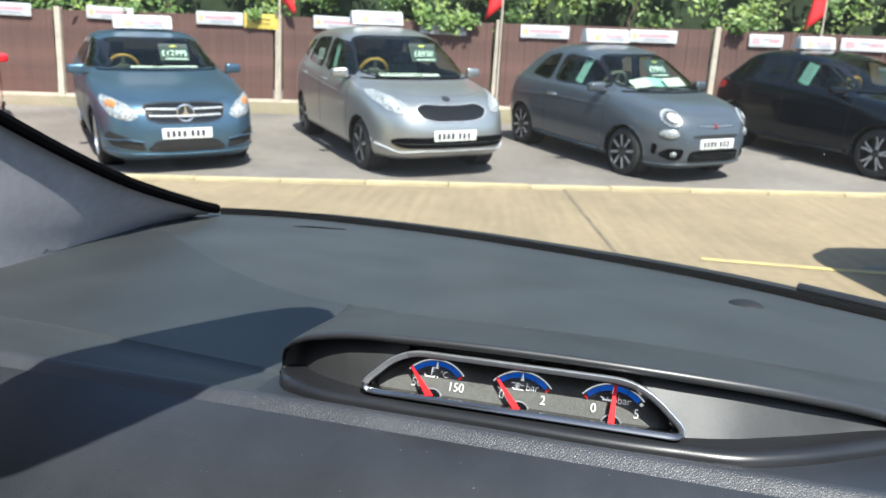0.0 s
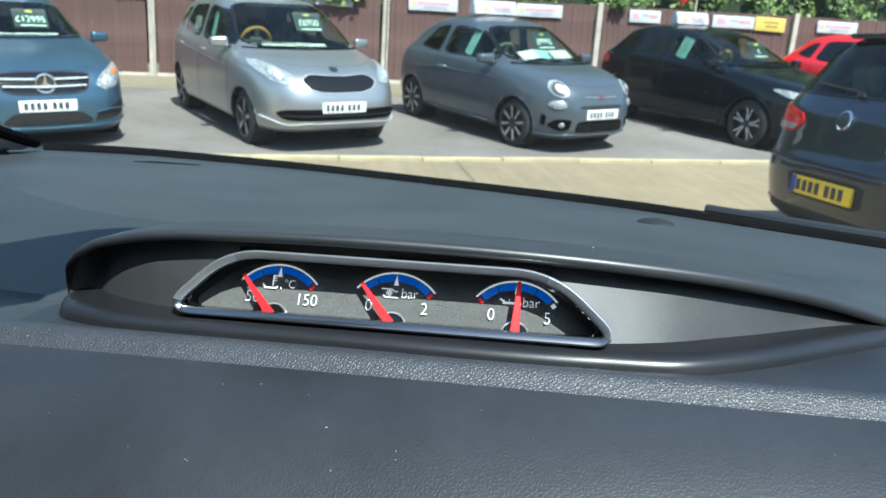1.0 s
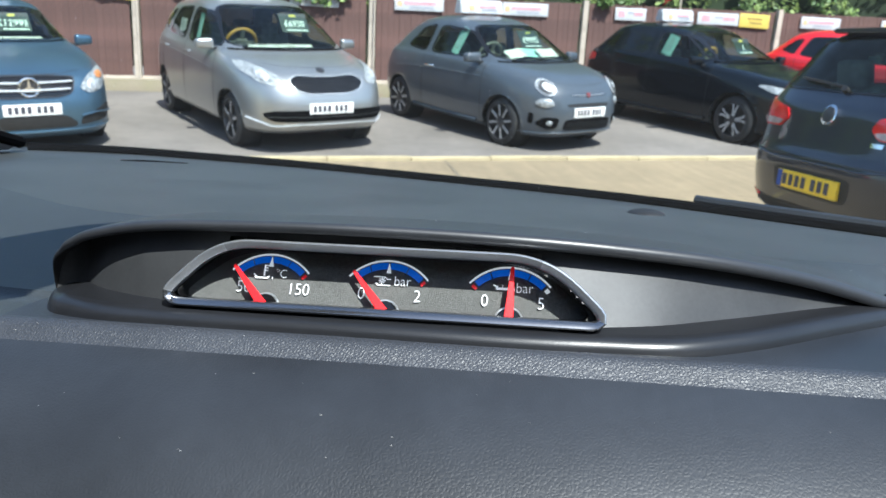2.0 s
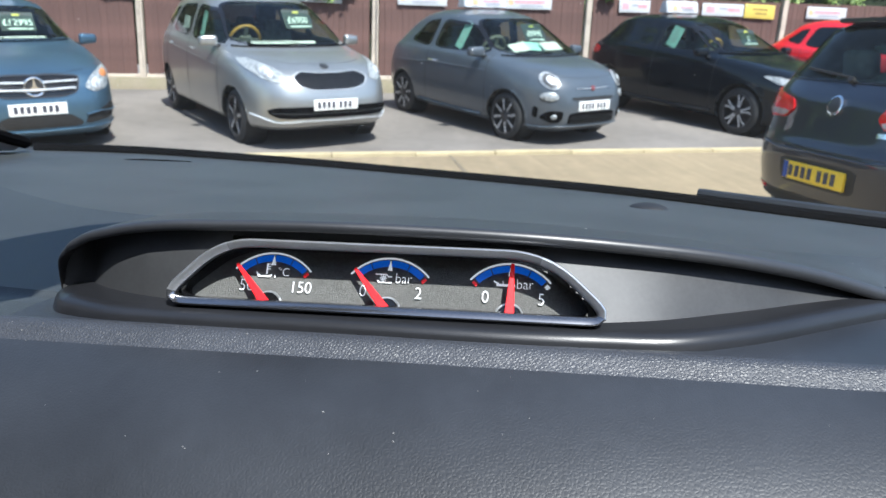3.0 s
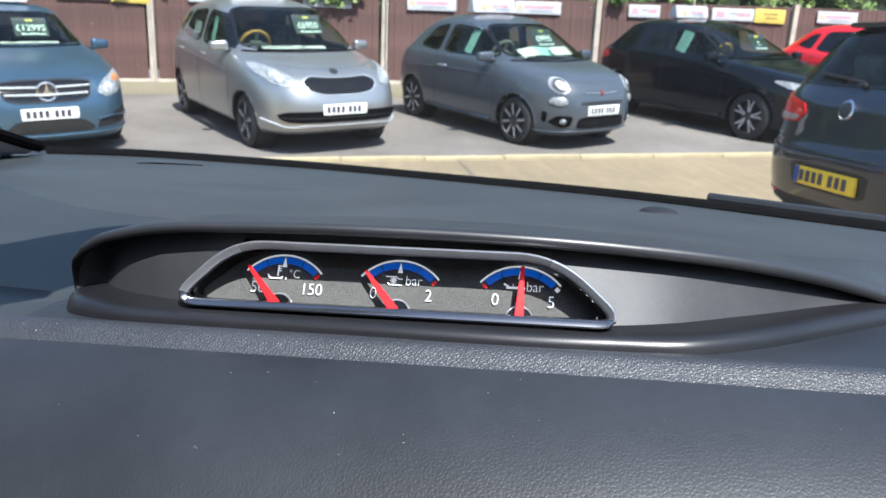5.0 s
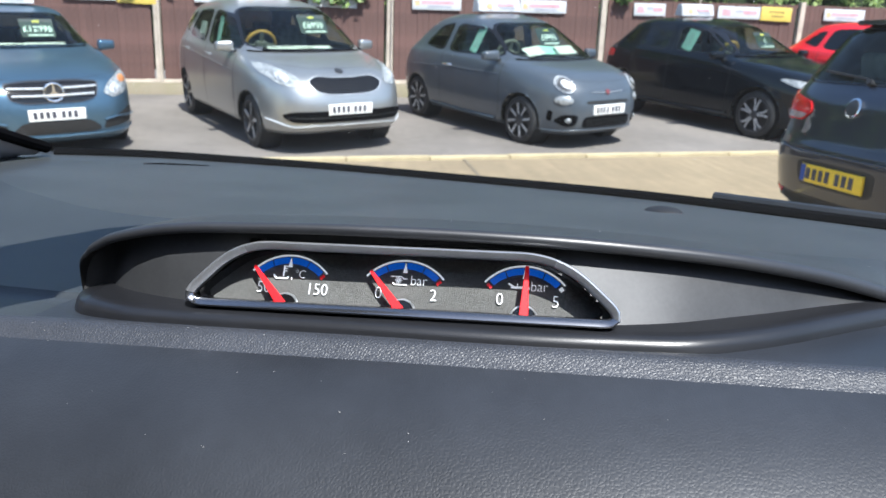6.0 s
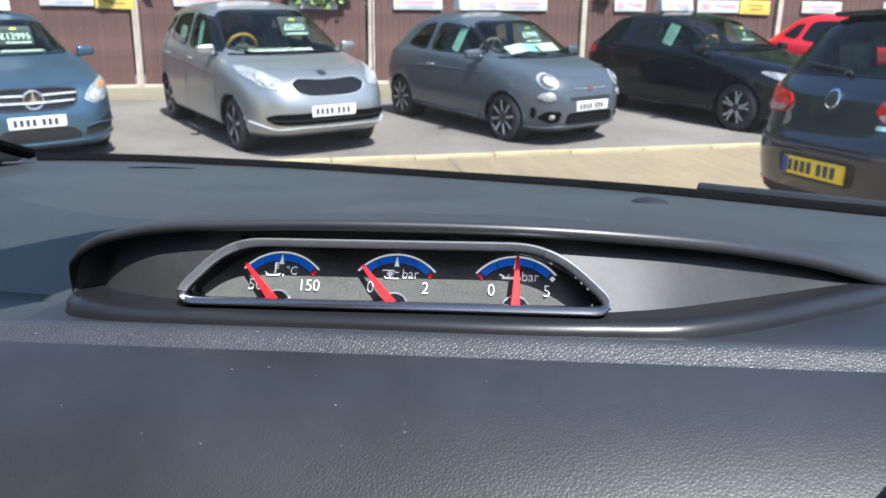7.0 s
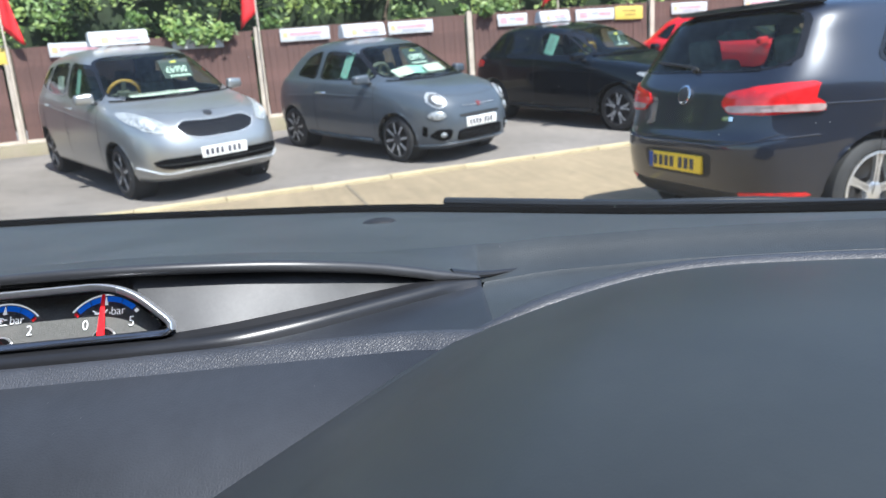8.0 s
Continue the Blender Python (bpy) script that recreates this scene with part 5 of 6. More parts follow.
add_prism(bm, [(-0.6, -0.02), (-0.5, 0.09), (0.5, 0.09), (0.6, -0.02), (0.58, -0.1), (-0.58, -0.1)], Matrix.Translation((p.x + 0.02, 0, 1.415)) @ Matrix.Rotation(math.pi / 2, 4, "Z"), 0.03)
bmesh.ops.bevel(bm, geom=list(bm.edges), offset=0.008, segments=2, affect="EDGES")
part("roof_spoiler", bm, P_BLACK, golf)
bm = bmesh.new()
line = []
for y, z in ((0.0, 1.07), (0.15, 1.085), (0.3, 1.1), (0.42, 1.11)):
    q, nn = sh.hit("rear", y, z)
    line.append(q + nn * 0.022)
add_tube(bm, line, 0.009, 6)
q, nn = sh.hit("rear", 0, 1.06)
add_cyl(bm, q, q + nn * 0.03, 0.02, n=14)
part("rear_wiper", bm, BLACK, golf)
bm = bmesh.new()
q, nn = sh.hit("rear", -0.45, 0.26)
for d in (-0.04, 0.04):
    add_cyl(bm, q + Vector((0.1, d, -0.02)), q + Vector((-0.02, d, -0.02)), 0.028, n=14)
part("exhaust_tip", bm, BRIGHT, golf)
seat(golf, -1.5, -0.36), seat(golf, -1.5, 0.36), seat(golf, -2.35, -0.4), seat(golf, -2.35, 0.4)


def screen_wipers(car, sh, z, w):
    """The dark cowl line and the two wipers at the foot of a parked car's windscreen."""
    seam(sh, "front", [(-w, z - 0.012), (0, z - 0.02), (w, z - 0.012)], "cowl", car, RUBBER, 0.035, 0.004)
    for a, b in (((-w * 0.75, z + 0.02), (w * 0.05, z + 0.012)), ((-w * 0.05, z + 0.03), (w * 0.8, z + 0.02))):
        seam(sh, "front", [a, ((a[0] + b[0]) / 2, (a[1] + b[1]) / 2 + 0.006), b], "wiper_blade", car, RUBBER, 0.016, 0.016)


screen_wipers(kia, Shell(KIA, 0.298, 2.615, 0.342), 1.045, 0.71)
screen_wipers(merc, Shell(MERC, 0.315, 2.7, 0.355), 1.01, 0.7)
screen_wipers(fiat, Shell(FIAT, 0.288, 2.3, 0.33), 0.995, 0.65)
screen_wipers(dark, Shell(HATCH, 0.315, 2.57, 0.365), 1.04, 0.69)


# ---- boards on the fence, flags, hedge ----
def fence_sign(s, wide, high, z, material, prints, label, tilt=0.0):
    b = fence_base(s) - FN * 0.05
    m = Matrix.Translation(b + Vector((0, 0, z))) @ ROT_F @ Matrix.Rotation(tilt, 4, "Y")
    t = thing("fence_sign", m, label, "sign", "fence signs")
    bm = bmesh.new()
    add_box(bm, (0, 0, 0), (wide, 0.012, high), bevel=0.003)
    part("board", bm, material, t)
    for mt, x, zz, w, h in prints:
        bm = bmesh.new()
        add_box(bm, (x * wide, -0.008, zz * high), (w * wide, 0.004, h * high))
        part("print_bar", bm, mt, t)
    for sx in (-1, 1):
        bm = bmesh.new()
        add_cyl(bm, (sx * (wide / 2 - 0.03), -0.006, high * 0.4), (sx * (wide / 2 - 0.03), -0.013, high * 0.4), 0.008, n=8)
        part("screw", bm, ALLOY, t)
    return t


BAR1 = [(PINK, 0.02, 0.06, 0.66, 0.26), (GREYINK, 0.05, -0.26, 0.5, 0.15), (ORANGE, -0.4, 0, 0.1, 0.4)]
BAR2 = [(GREYINK, -0.32, 0.05, 0.14, 0.5), (GREYINK, 0.12, 0.08, 0.5, 0.2), (PINK, 0.1, -0.25, 0.4, 0.12)]
BAR3 = [(PINK, -0.3, 0.0, 0.2, 0.5), (GREYINK, 0.0, 0.12, 0.2, 0.2), (PINK, 0.26, 0.02, 0.3, 0.3)]
BARY = [(OCHRE, 0.0, 0.15, 0.5, 0.16), (OCHRE, 0.05, -0.15, 0.4, 0.14)]
WB, YB, GB, RB = "white board with pink print", "yellow board with dark print", "white board with grey print", "white board with red and blue print"
for s, w, z, mt, pr, lb in ((-0.85, 0.84, 1.48, BOARD, BAR1, WB), (0.95, 0.82, 1.46, BOARD, BAR1, WB), (2.87, 0.82, 1.43, BOARD, BAR1, WB), (3.61, 0.62, 1.4, YELLOW, BARY, YB), (4.95, 0.86, 1.41, BOARD, BAR1, WB), (6.8, 0.82, 1.38, BOARD, BAR2, GB), (8.6, 0.86, 1.37, BOARD, BAR1, WB),
                            (10.52, 0.84, 1.35, BOARD, BAR1, WB), (12.52, 0.6, 1.34, BOARD, BAR3, RB), (14.27, 0.84, 1.33, BOARD, BAR3, RB), (15.02, 0.62, 1.32, YELLOW, BARY, YB), (16.42, 0.84, 1.33, BOARD, BAR1, WB), (18.2, 0.9, 1.32, BOARD, BAR1, WB)):
    fence_sign(s, w, 0.215 if mt is BOARD else 0.25, z, mt, pr, lb + " screwed to the fence", random.uniform(-0.02, 0.02))


def flag_pole(s, side):
    b = fence_base(s) - FN * 0.09
    t = thing("flag_pole", Matrix.Translation(b), "thin pole with a small red flag at the fence", "flag", "flags")
    bm = bmesh.new()
    add_cyl(bm, (0.05, 0, -0.1), (0.05, 0, 2.75), 0.016, n=10)
    part("pole", bm, POST, t)
    verts, faces = [], []
    for i in range(9):
        for j in range(9):
            u, v = i / 8, j / 8
            verts.append((0.05 - side * (0.02 + u * 0.3 * (0.45 + 0.5 * v)), 0.05 * math.sin(u * 5 + v * 2) * u, 2.72 - v * 0.95 - u * 0.25))
    for i in range(8):
        for j in range(8):
            faces.append((i * 9 + j, i * 9 + j + 1, (i + 1) * 9 + j + 1, (i + 1) * 9 + j))
    fl = mesh_ob("flag", verts, faces, FLAG, t)
    sol = fl.modifiers.new("cloth", "SOLIDIFY")
    sol.thickness = 0.002
    return t


for s, side in ((STEP, -1), (2 * STEP, 1), (3.45 * STEP, 1), (5 * STEP, 1)):
    flag_pole(s, side)


def hedge():
    """The overgrown hedge behind the fence: a dark sheet coloured as its inner shade, with many small leaves in uneven
    clumps.
    """
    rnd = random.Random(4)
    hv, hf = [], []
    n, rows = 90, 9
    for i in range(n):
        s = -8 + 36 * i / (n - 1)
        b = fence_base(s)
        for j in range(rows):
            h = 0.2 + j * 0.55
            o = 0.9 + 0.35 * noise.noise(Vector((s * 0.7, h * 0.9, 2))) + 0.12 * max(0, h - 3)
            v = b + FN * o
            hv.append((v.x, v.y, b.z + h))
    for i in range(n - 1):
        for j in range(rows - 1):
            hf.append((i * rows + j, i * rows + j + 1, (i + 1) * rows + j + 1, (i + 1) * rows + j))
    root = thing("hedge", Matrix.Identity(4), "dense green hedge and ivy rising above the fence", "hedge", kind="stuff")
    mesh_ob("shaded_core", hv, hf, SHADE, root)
    for name, material, count, seed in (("leaves", LEAF, 24000, 1), ("pale_leaves", LEAF2, 15000, 2)):
        verts, faces = [], []
        r = random.Random(seed)
        clumps = []
        for _ in range(230):
            s = r.uniform(-7, 27)
            h = 1.5 + 3.2 * r.random() ** 1.4
            clumps.append((s, h, r.uniform(0.12, 0.36), r.uniform(0.0, 0.8)))
        # sprays that hang over the fence top
        for s, h, rad in ((3.5, 1.5, 0.07), (6.5, 1.52, 0.12), (6.9, 1.46, 0.14), (7.25, 1.5, 0.11), (12.0, 1.55, 0.1)):
            clumps += [(s, h, rad, -0.1)] * 2
        for _ in range(count):
            s, h, rad, o = r.choice(clumps)
            d = Vector((r.gauss(0, 1), r.gauss(0, 0.6), r.gauss(0, 0.8))) * rad * 0.6
            b = fence_base(s)
            c = b + FD * d.x + FN * (o + d.y) + Vector((0, 0, h + d.z))
            if o + d.y < 0.09 and h + d.z < 1.5 and o > -0.1:
                continue
            size = r.uniform(0.036, 0.084)
            q = (Vector((0.35, -0.75, 0.6)) + Vector((r.gauss(0, 0.45), r.gauss(0, 0.45), r.gauss(0, 0.45)))).to_track_quat("Z", "Y").to_matrix() @ Matrix.Rotation(r.uniform(0, 6.28), 3, "Z")
            k = len(verts)
            for p in ((0, -0.9, 0), (0.42, -0.1, 0.08), (0, 0.95, -0.06), (-0.42, -0.1, 0.08)):
                verts.append(c + q @ (Vector(p) * size))
            faces += [(k, k + 1, k + 2), (k, k + 2, k + 3)]
        mesh_ob(name, verts, faces, material, root, smooth=False)
    bm = bmesh.new()
    for _ in range(30):
        s = rnd.uniform(-6, 26)
        b = fence_base(s) + FN * rnd.uniform(0.5, 1.1)
        pts = [b + Vector((rnd.uniform(-0.1, 0.1) * k, rnd.uniform(-0.05, 0.05) * k, 0.8 * k)) for k in range(6)]
        add_tube(bm, pts, lambda t: 0.05 * (1 - 0.7 * t), 6)
    part("stems", bm, BARK, root)


hedge()


# ---- the car that the camera sits in ----
CAR = Matrix(((0.99979, 0.0003, -0.02055), (0.0003, 0.99958, 0.02883), (0.02055, -0.02883, 0.99937))).to_4x4()

# lines of the dashboard, in the car's own axes
POD_L, POD_R = -0.2555, 0.25  # the two tips of the gauge recess
BX = [-0.2555, -0.2515, -0.2415, -0.228, -0.206, -0.175, -0.14, -0.05, 0.06, 0.13, 0.19, 0.235, 0.25]
brow_y = smooth_curve(BX, [0.584, 0.578, 0.572, 0.566, 0.561, 0.558, 0.558, 0.561, 0.57, 0.589, 0.616, 0.633, 0.638])
brow_z = smooth_curve(BX, [0.96, 0.975, 0.9895, 0.9985, 1.0055, 1.0105, 1.012, 1.0125, 1.0075, 0.998, 0.983, 0.9675, 0.961])
crease_y = smooth_curve([-0.95, -0.66, -0.46, -0.33, -0.2, 0.0, 0.2, 0.3, 0.4, 0.5, 0.95], [1.0, 0.96, 0.81, 0.735, 0.715, 0.715, 0.69, 0.675, 0.64, 0.58, 0.45])
lip_y = smooth_curve([-0.2555, -0.247, -0.22, -0.17, -0.1, 0.05, 0.095, 0.125, 0.19, 0.235, 0.25], [0.584, 0.567, 0.55, 0.544, 0.544, 0.544, 0.549, 0.562, 0.602, 0.63, 0.638])
ws_y = smooth_curve([-0.95, -0.7, -0.55, -0.4, -0.1, 0.16, 0.31, 0.45, 0.7, 0.95], [1.0, 1.1, 1.19, 1.23, 1.22, 1.12, 1.02, 0.92, 0.78, 0.65])
ws_z = smooth_curve([-0.95, -0.7, -0.4, -0.1, 0.2, 0.5, 0.95], [0.99, 0.982, 0.962, 0.948, 0.945, 0.945, 0.95])
LIP_Z = 0.959


shelf_f = smooth_curve([-0.2555, -0.247, -0.22, -0.175, -0.1, 0.03, 0.06, 0.1, 0.16, 0.22, 0.25], [0.0, 0.016, 0.016, 0.007, 0.0, 0.0, 0.006, 0.014, 0.013, 0.004, 0.0])


def dash_profile(x):
    """The dashboard's section at x: from the windscreen back over the brow, down the recess and over the roll."""
    inside_pod = POD_L < x < POD_R
    e = min(1.0, max(0.0, min((x - POD_L) / 0.022, (POD_R - x) / 0.03))) ** 0.7 if inside_pod else 0.0
    if inside_pod:
        by, bz, ly = brow_y(x), brow_z(x), lip_y(x)
    else:
        by = ly = lerp([-0.95, -0.5, POD_L, POD_R, 0.3, 0.4, 0.95], [0.6, 0.6, 0.584, 0.638, 0.65, 0.64, 0.5], x)
        bz = lerp([-0.95, -0.5, POD_L, POD_R, 0.5, 0.95], [0.965, 0.962, 0.957, 0.957, 0.962, 0.955], x)
    wy, wz = ws_y(x), ws_z(x)
    cy = max(crease_y(x), by + 0.035)
    cz = wz + (0.979 - wz) * 0.9
    top = []
    for k in range(10):
        t = k / 9
        top.append((wy + (cy + 0.004 - wy) * t, wz + (cz - wz) * (0.75 * t + 0.25 * t * t)))
    r = lerp([-0.262, -0.1, 0.1, 0.2], [0.0028, 0.003, 0.0038, 0.0042], x) * e
    rim_y, rim_z = by - 0.0028 * e + r, bz - 0.0018 * e - r
    for k in range(1, 9):
        t = k / 8
        top.append((cy + (rim_y - cy) * t, cz + (rim_z + r - cz) * (0.2 * t + 0.8 * (1 - (1 - t) ** 2))))
    roll_y = lerp([-0.95, 0.2, 0.3, 0.95], [0.532, 0.532, 0.509, 0.428], x)
    rim = [(rim_y + r * math.cos(radians(a)), rim_z + r * math.sin(radians(a))) for a in range(110, 281, 17)]
    shelf = max(0.0, shelf_f(x))
    y0, z0 = ly + 0.006 * e + shelf, LIP_Z + 0.0065 * e
    y1, z1 = max(by + lerp([-0.245, -0.23, -0.212, -0.19, -0.17, 0.0], [0.024, 0.019, 0.012, 0.0095, 0.0105, 0.013], x) * e, y0), rim_z - r + 0.0015 * e
    rec = [(y1 + (y0 - y1) * k / 14, z1 + (z0 - z1) * k / 14) for k in range(15)] + [(ly + 0.006 * e, LIP_Z + 0.0055 * e)]
    lz = LIP_Z if inside_pod else bz
    low = [(ly + 0.006 * e, lz + 0.0055 * e), (ly + 0.003 * e, lz + 0.005 * e), (ly, lz + 0.0042 * e), (ly - 0.002 * e, lz + 0.0027 * e), (ly - 0.0034 * e, lz + 0.0004 * e), (ly - 0.004, lz - 0.003)]
    front = [(roll_y + 0.0075, 0.9575), (roll_y + 0.006, 0.9555), (roll_y - 0.004, 0.951), (roll_y - 0.012, 0.944)]
    return top, rim, rec, low, front, roll_y


dash = thing("dashboard", CAR, "dark grey soft-grained car dashboard in sunlight", "dashboard")
xs = sorted(set([round(-0.79 + 0.02 * i, 4) for i in range(84)] + [round(-0.27 + 0.003 * i, 4) for i in range(181)] + [round(POD_L + 0.0007 * i, 4) for i in range(40)]))


def loft(name, cols, material, parent, label=""):
    verts, faces = [], []
    n = len(cols[0])
    for c in cols:
        verts += c
    for i in range(len(cols) - 1):
        for j in range(n - 1):
            faces.append((i * n + j, i * n + j + 1, (i + 1) * n + j + 1, (i + 1) * n + j))
    return mesh_ob(name, verts, faces, material, parent, label)


prof = {x: dash_profile(x) for x in xs}
podx = [x for x in xs if POD_L <= x <= POD_R]
loft("top_pad", [[(x, y, z) for y, z in prof[x][0][:10]] for x in xs], DASH, dash, "matt grey dashboard top pad")
loft("brow_pad", [[(x, y, z) for y, z in prof[x][0][9:]] for x in xs], DASH_DIM, dash, "matt grey pad rising to the brow over the gauges")
loft("brow_trim", [[(x, y, z) for y, z in prof[x][0][-1:] + prof[x][1]] for x in podx], BROW, dash, "smooth satin edge of the brow over the gauges")
# the recess, open where the gauges sit
cut = [(-0.1735, -0.02), (-0.1395, 1.08), (0.0205, 1.08), (0.0575, -0.02)]
rv, rf, sf, cf = [], [], [], []
for x in podx:
    rv += [(x, y, z) for y, z in prof[x][1][-1:] + prof[x][2]]
for i in range(len(podx) - 1):
    for j in range(16):
        f = (i * 17 + j, i * 17 + j + 1, (i + 1) * 17 + j + 1, (i + 1) * 17 + j)
        mx, mz = sum(rv[k][0] for k in f) / 4, sum(rv[k][2] for k in f) / 4
        if not inside(cut, mx, (mz - 0.968) / 0.0285):
            (cf if j == 0 else sf if j == 15 else rf).append(f)
mesh_ob("pod_recess", rv, rf, PANEL, dash, "satin dark recess round the gauges")
# ceiling made black, its colour carrying the deep shade under the brow
mesh_ob("pod_ceiling", rv, cf, BLACK, dash)
mesh_ob("pod_shelf", rv, sf, SATIN, dash)
loft("pod_lip", [[(x, y, z) for y, z in prof[x][3]] for x in podx], SATIN, dash, "smooth satin lip under the gauges")
mid = []
for x in xs:
    top, rim, rec, low, front, ry = prof[x]
    start = low[-1] if POD_L <= x <= POD_R else rim[-1]
    a = low[-1] if POD_L <= x <= POD_R else (rim[-1][0] - 0.004, rim[-1][1] - 0.003)
    mid.append([(x, *start), (x, *a), (x, a[0] * 0.5 + front[0][0] * 0.5, a[1] * 0.5 + front[0][1] * 0.5 + 0.001), (x, *front[0])])
for cols_, material in ((range(0, xs.index(podx[0]) + 1), DASH_DIM), (range(xs.index(podx[0]), xs.index(podx[-1]) + 1), LEATHER), (range(xs.index(podx[-1]), len(xs)), DASH_DIM)):
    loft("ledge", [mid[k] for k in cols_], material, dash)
roll = []
for x in xs:
    ry = prof[x][5]
    col = [(x, ry + 0.0075, 0.9575), (x, ry + 0.004, 0.9582), (x, ry + 0.001, 0.9573), (x, ry - 0.002, 0.9553), (x, ry - 0.005, 0.9524), (x, ry - 0.0078, 0.9505)]
    strip = len(col)
    for k in range(1, 18):  # a shallow shelf that bends steadily down
        col.append((x, col[-1][1] - 0.009, col[-1][2] - 0.009 * math.tan(radians(13 + 3.1 * k))))
    roll.append(col)
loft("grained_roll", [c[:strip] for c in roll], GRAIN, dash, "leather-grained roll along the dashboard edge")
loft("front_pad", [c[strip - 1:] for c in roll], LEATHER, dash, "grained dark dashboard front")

# instrument hood on the driver's side
EU = [0, 0.1, 0.2, 0.35, 0.6, 1.0]
edge_x = smooth_curve(EU, [0.227, 0.252, 0.285, 0.35, 0.46, 0.66])
edge_y = smooth_curve(EU, [0.523, 0.528, 0.536, 0.553, 0.535, 0.44])
edge_z = smooth_curve(EU, [0.954, 0.96, 0.967, 0.974, 0.977, 0.977])
hood_cols = []
for i in range(60):
    u = i / 59
    ex, ey, ez = edge_x(u), edge_y(u), edge_z(u)
    back = Vector((lerp([0, 0.15, 0.5, 1], [-0.92, -0.62, -0.25, -0.15], u), -1, 0)).normalized()
    col = [(ex + 0.004, ey + 0.03, ez - 0.016), (ex + 0.002, ey + 0.016, ez - 0.0065), (ex, ey + 0.006, ez - 0.001), (ex, ey, ez)]
    for j in range(1, 30):
        b = 0.4 * j / 29
        p = Vector((ex, ey, ez)) + back * b
        col.append((p.x, p.y, ez + 0.02 * math.sin(min(1, b / 0.2) * math.pi / 2) * min(1, u * 3) - 0.06 * b * b - 0.1 * b * (1 - min(1, u * 3))))
    hood_cols.append(col)
# the rounded flank that drops to the front pad
pad_line = [(c[1], c[2]) for c in roll[0][::-1]]
flank = []
for k in range(9):
    w = k / 9 * math.pi / 2
    row = []
    for j, (x, y, z) in enumerate(hood_cols[0]):
        fx = x - 0.014 * min(1, (j - 2) / 4) if j > 2 else x
        fz = lerp([p[0] for p in pad_line], [p[1] for p in pad_line], y) - 0.002 if j > 2 else z
        row.append((fx + (x - fx) * (1 - math.cos(w)), y, fz + (z - fz) * math.sin(w)))
    flank.append(row)
hood = loft("instrument_hood", flank + hood_cols, HOOD, dash, "matt black hood over the driver's instruments")

bm = bmesh.new()
add_tube(bm, [(0.2, 0.531, 0.95)] + [(edge_x(u), edge_y(u) + 0.004, edge_z(u) - 0.002) for u in [k / 40 for k in range(0, 41)]], lambda t: 0.008 * min(1, 0.1 + t * 5), 12, flat=0.7)
part("hood_edge", bm, GRAIN, dash, "rolled front edge of the instrument hood")

# the fold that runs out from the brow's tip
bm = bmesh.new()
add_tube(bm, [(0.228, 0.634, 0.9665), (0.243, 0.641, 0.9625), (0.258, 0.648, 0.9605), (0.28, 0.658, 0.959), (0.304, 0.6685, 0.9575)], lambda t: 0.0042 * (1 - 0.9 * t), 8)
part("brow_tail", bm, SATIN, dash)

# sun sensor on the pad
bm = bmesh.new()
vs = bmesh.ops.create_uvsphere(bm, u_segments=24, v_segments=12, radius=1)["verts"]
for v in vs:
    v.co = Vector((v.co.x * 0.021, v.co.y * 0.021, max(v.co.z, 0) * 0.007))
bmesh.ops.translate(bm, vec=(0.15, 0.985, 0.952), verts=bm.verts)
part("sun_sensor", bm, BLACK, dash, "small dark sensor dome")
# the thin slot near the far corner of the pad
bm = bmesh.new()
add_tube(bm, [(-0.518, 1.112, 0.9722), (-0.5, 1.125, 0.9712), (-0.481, 1.1365, 0.9696), (-0.444, 1.154, 0.967)], lambda t: 0.0005 + 0.0009 * math.sin(t * math.pi), 6)
part("pad_slot", bm, RUBBER, dash, "thin dark slot in the dashboard pad")

# dust on the dashboard
dr = random.Random(9)
bm = bmesh.new()
dust_x = [x for x in xs if -0.45 < x < 0.45]
for k in range(110):
    x = dr.choice(dust_x)
    col = [(y, z) for y, z in prof[x][0][4:-2]] if k % 5 < 3 else [(c[1], c[2]) for c in roll[xs.index(x)][2:12]]
    q = dr.randrange(len(col) - 1)
    w = dr.random()
    size = dr.uniform(0.00015, 0.00034)
    c = Vector((x + dr.uniform(-0.004, 0.004), col[q][0] * (1 - w) + col[q + 1][0] * w, col[q][1] * (1 - w) + col[q + 1][1] * w + 0.0002))
    bmesh.ops.create_icosphere(bm, subdivisions=1, radius=size, matrix=Matrix.Translation(c) @ Matrix.Diagonal((dr.uniform(0.8, 2.0), 1, 0.6, 1)))
part("dust", bm, SPECK, dash, "scattered pale dust specks")["kind"] = "stuff"

# ---- gauges ----
gauges = thing("gauge_cluster", CAR @ Matrix.Translation((-0.0575, 0.576, 0.96)), "three auxiliary gauges behind glass in a chrome frame", "gauges")
# local axes: x along the pod, y forward, z up; frame corners from bottom to top lean back
FB, FT = (-0.025, 0.009), (-0.017, 0.038)  # y, z of the frame's lower and upper edge


def fr(u, v):
    """u: along the pod, v: 0 at the frame's lower edge, 1 at its upper edge."""
    return Vector((u, FB[0] + (FT[0] - FB[0]) * v, FB[1] + (FT[1] - FB[1]) * v))


SLANT = 0.0301  # the frame's height along its lean


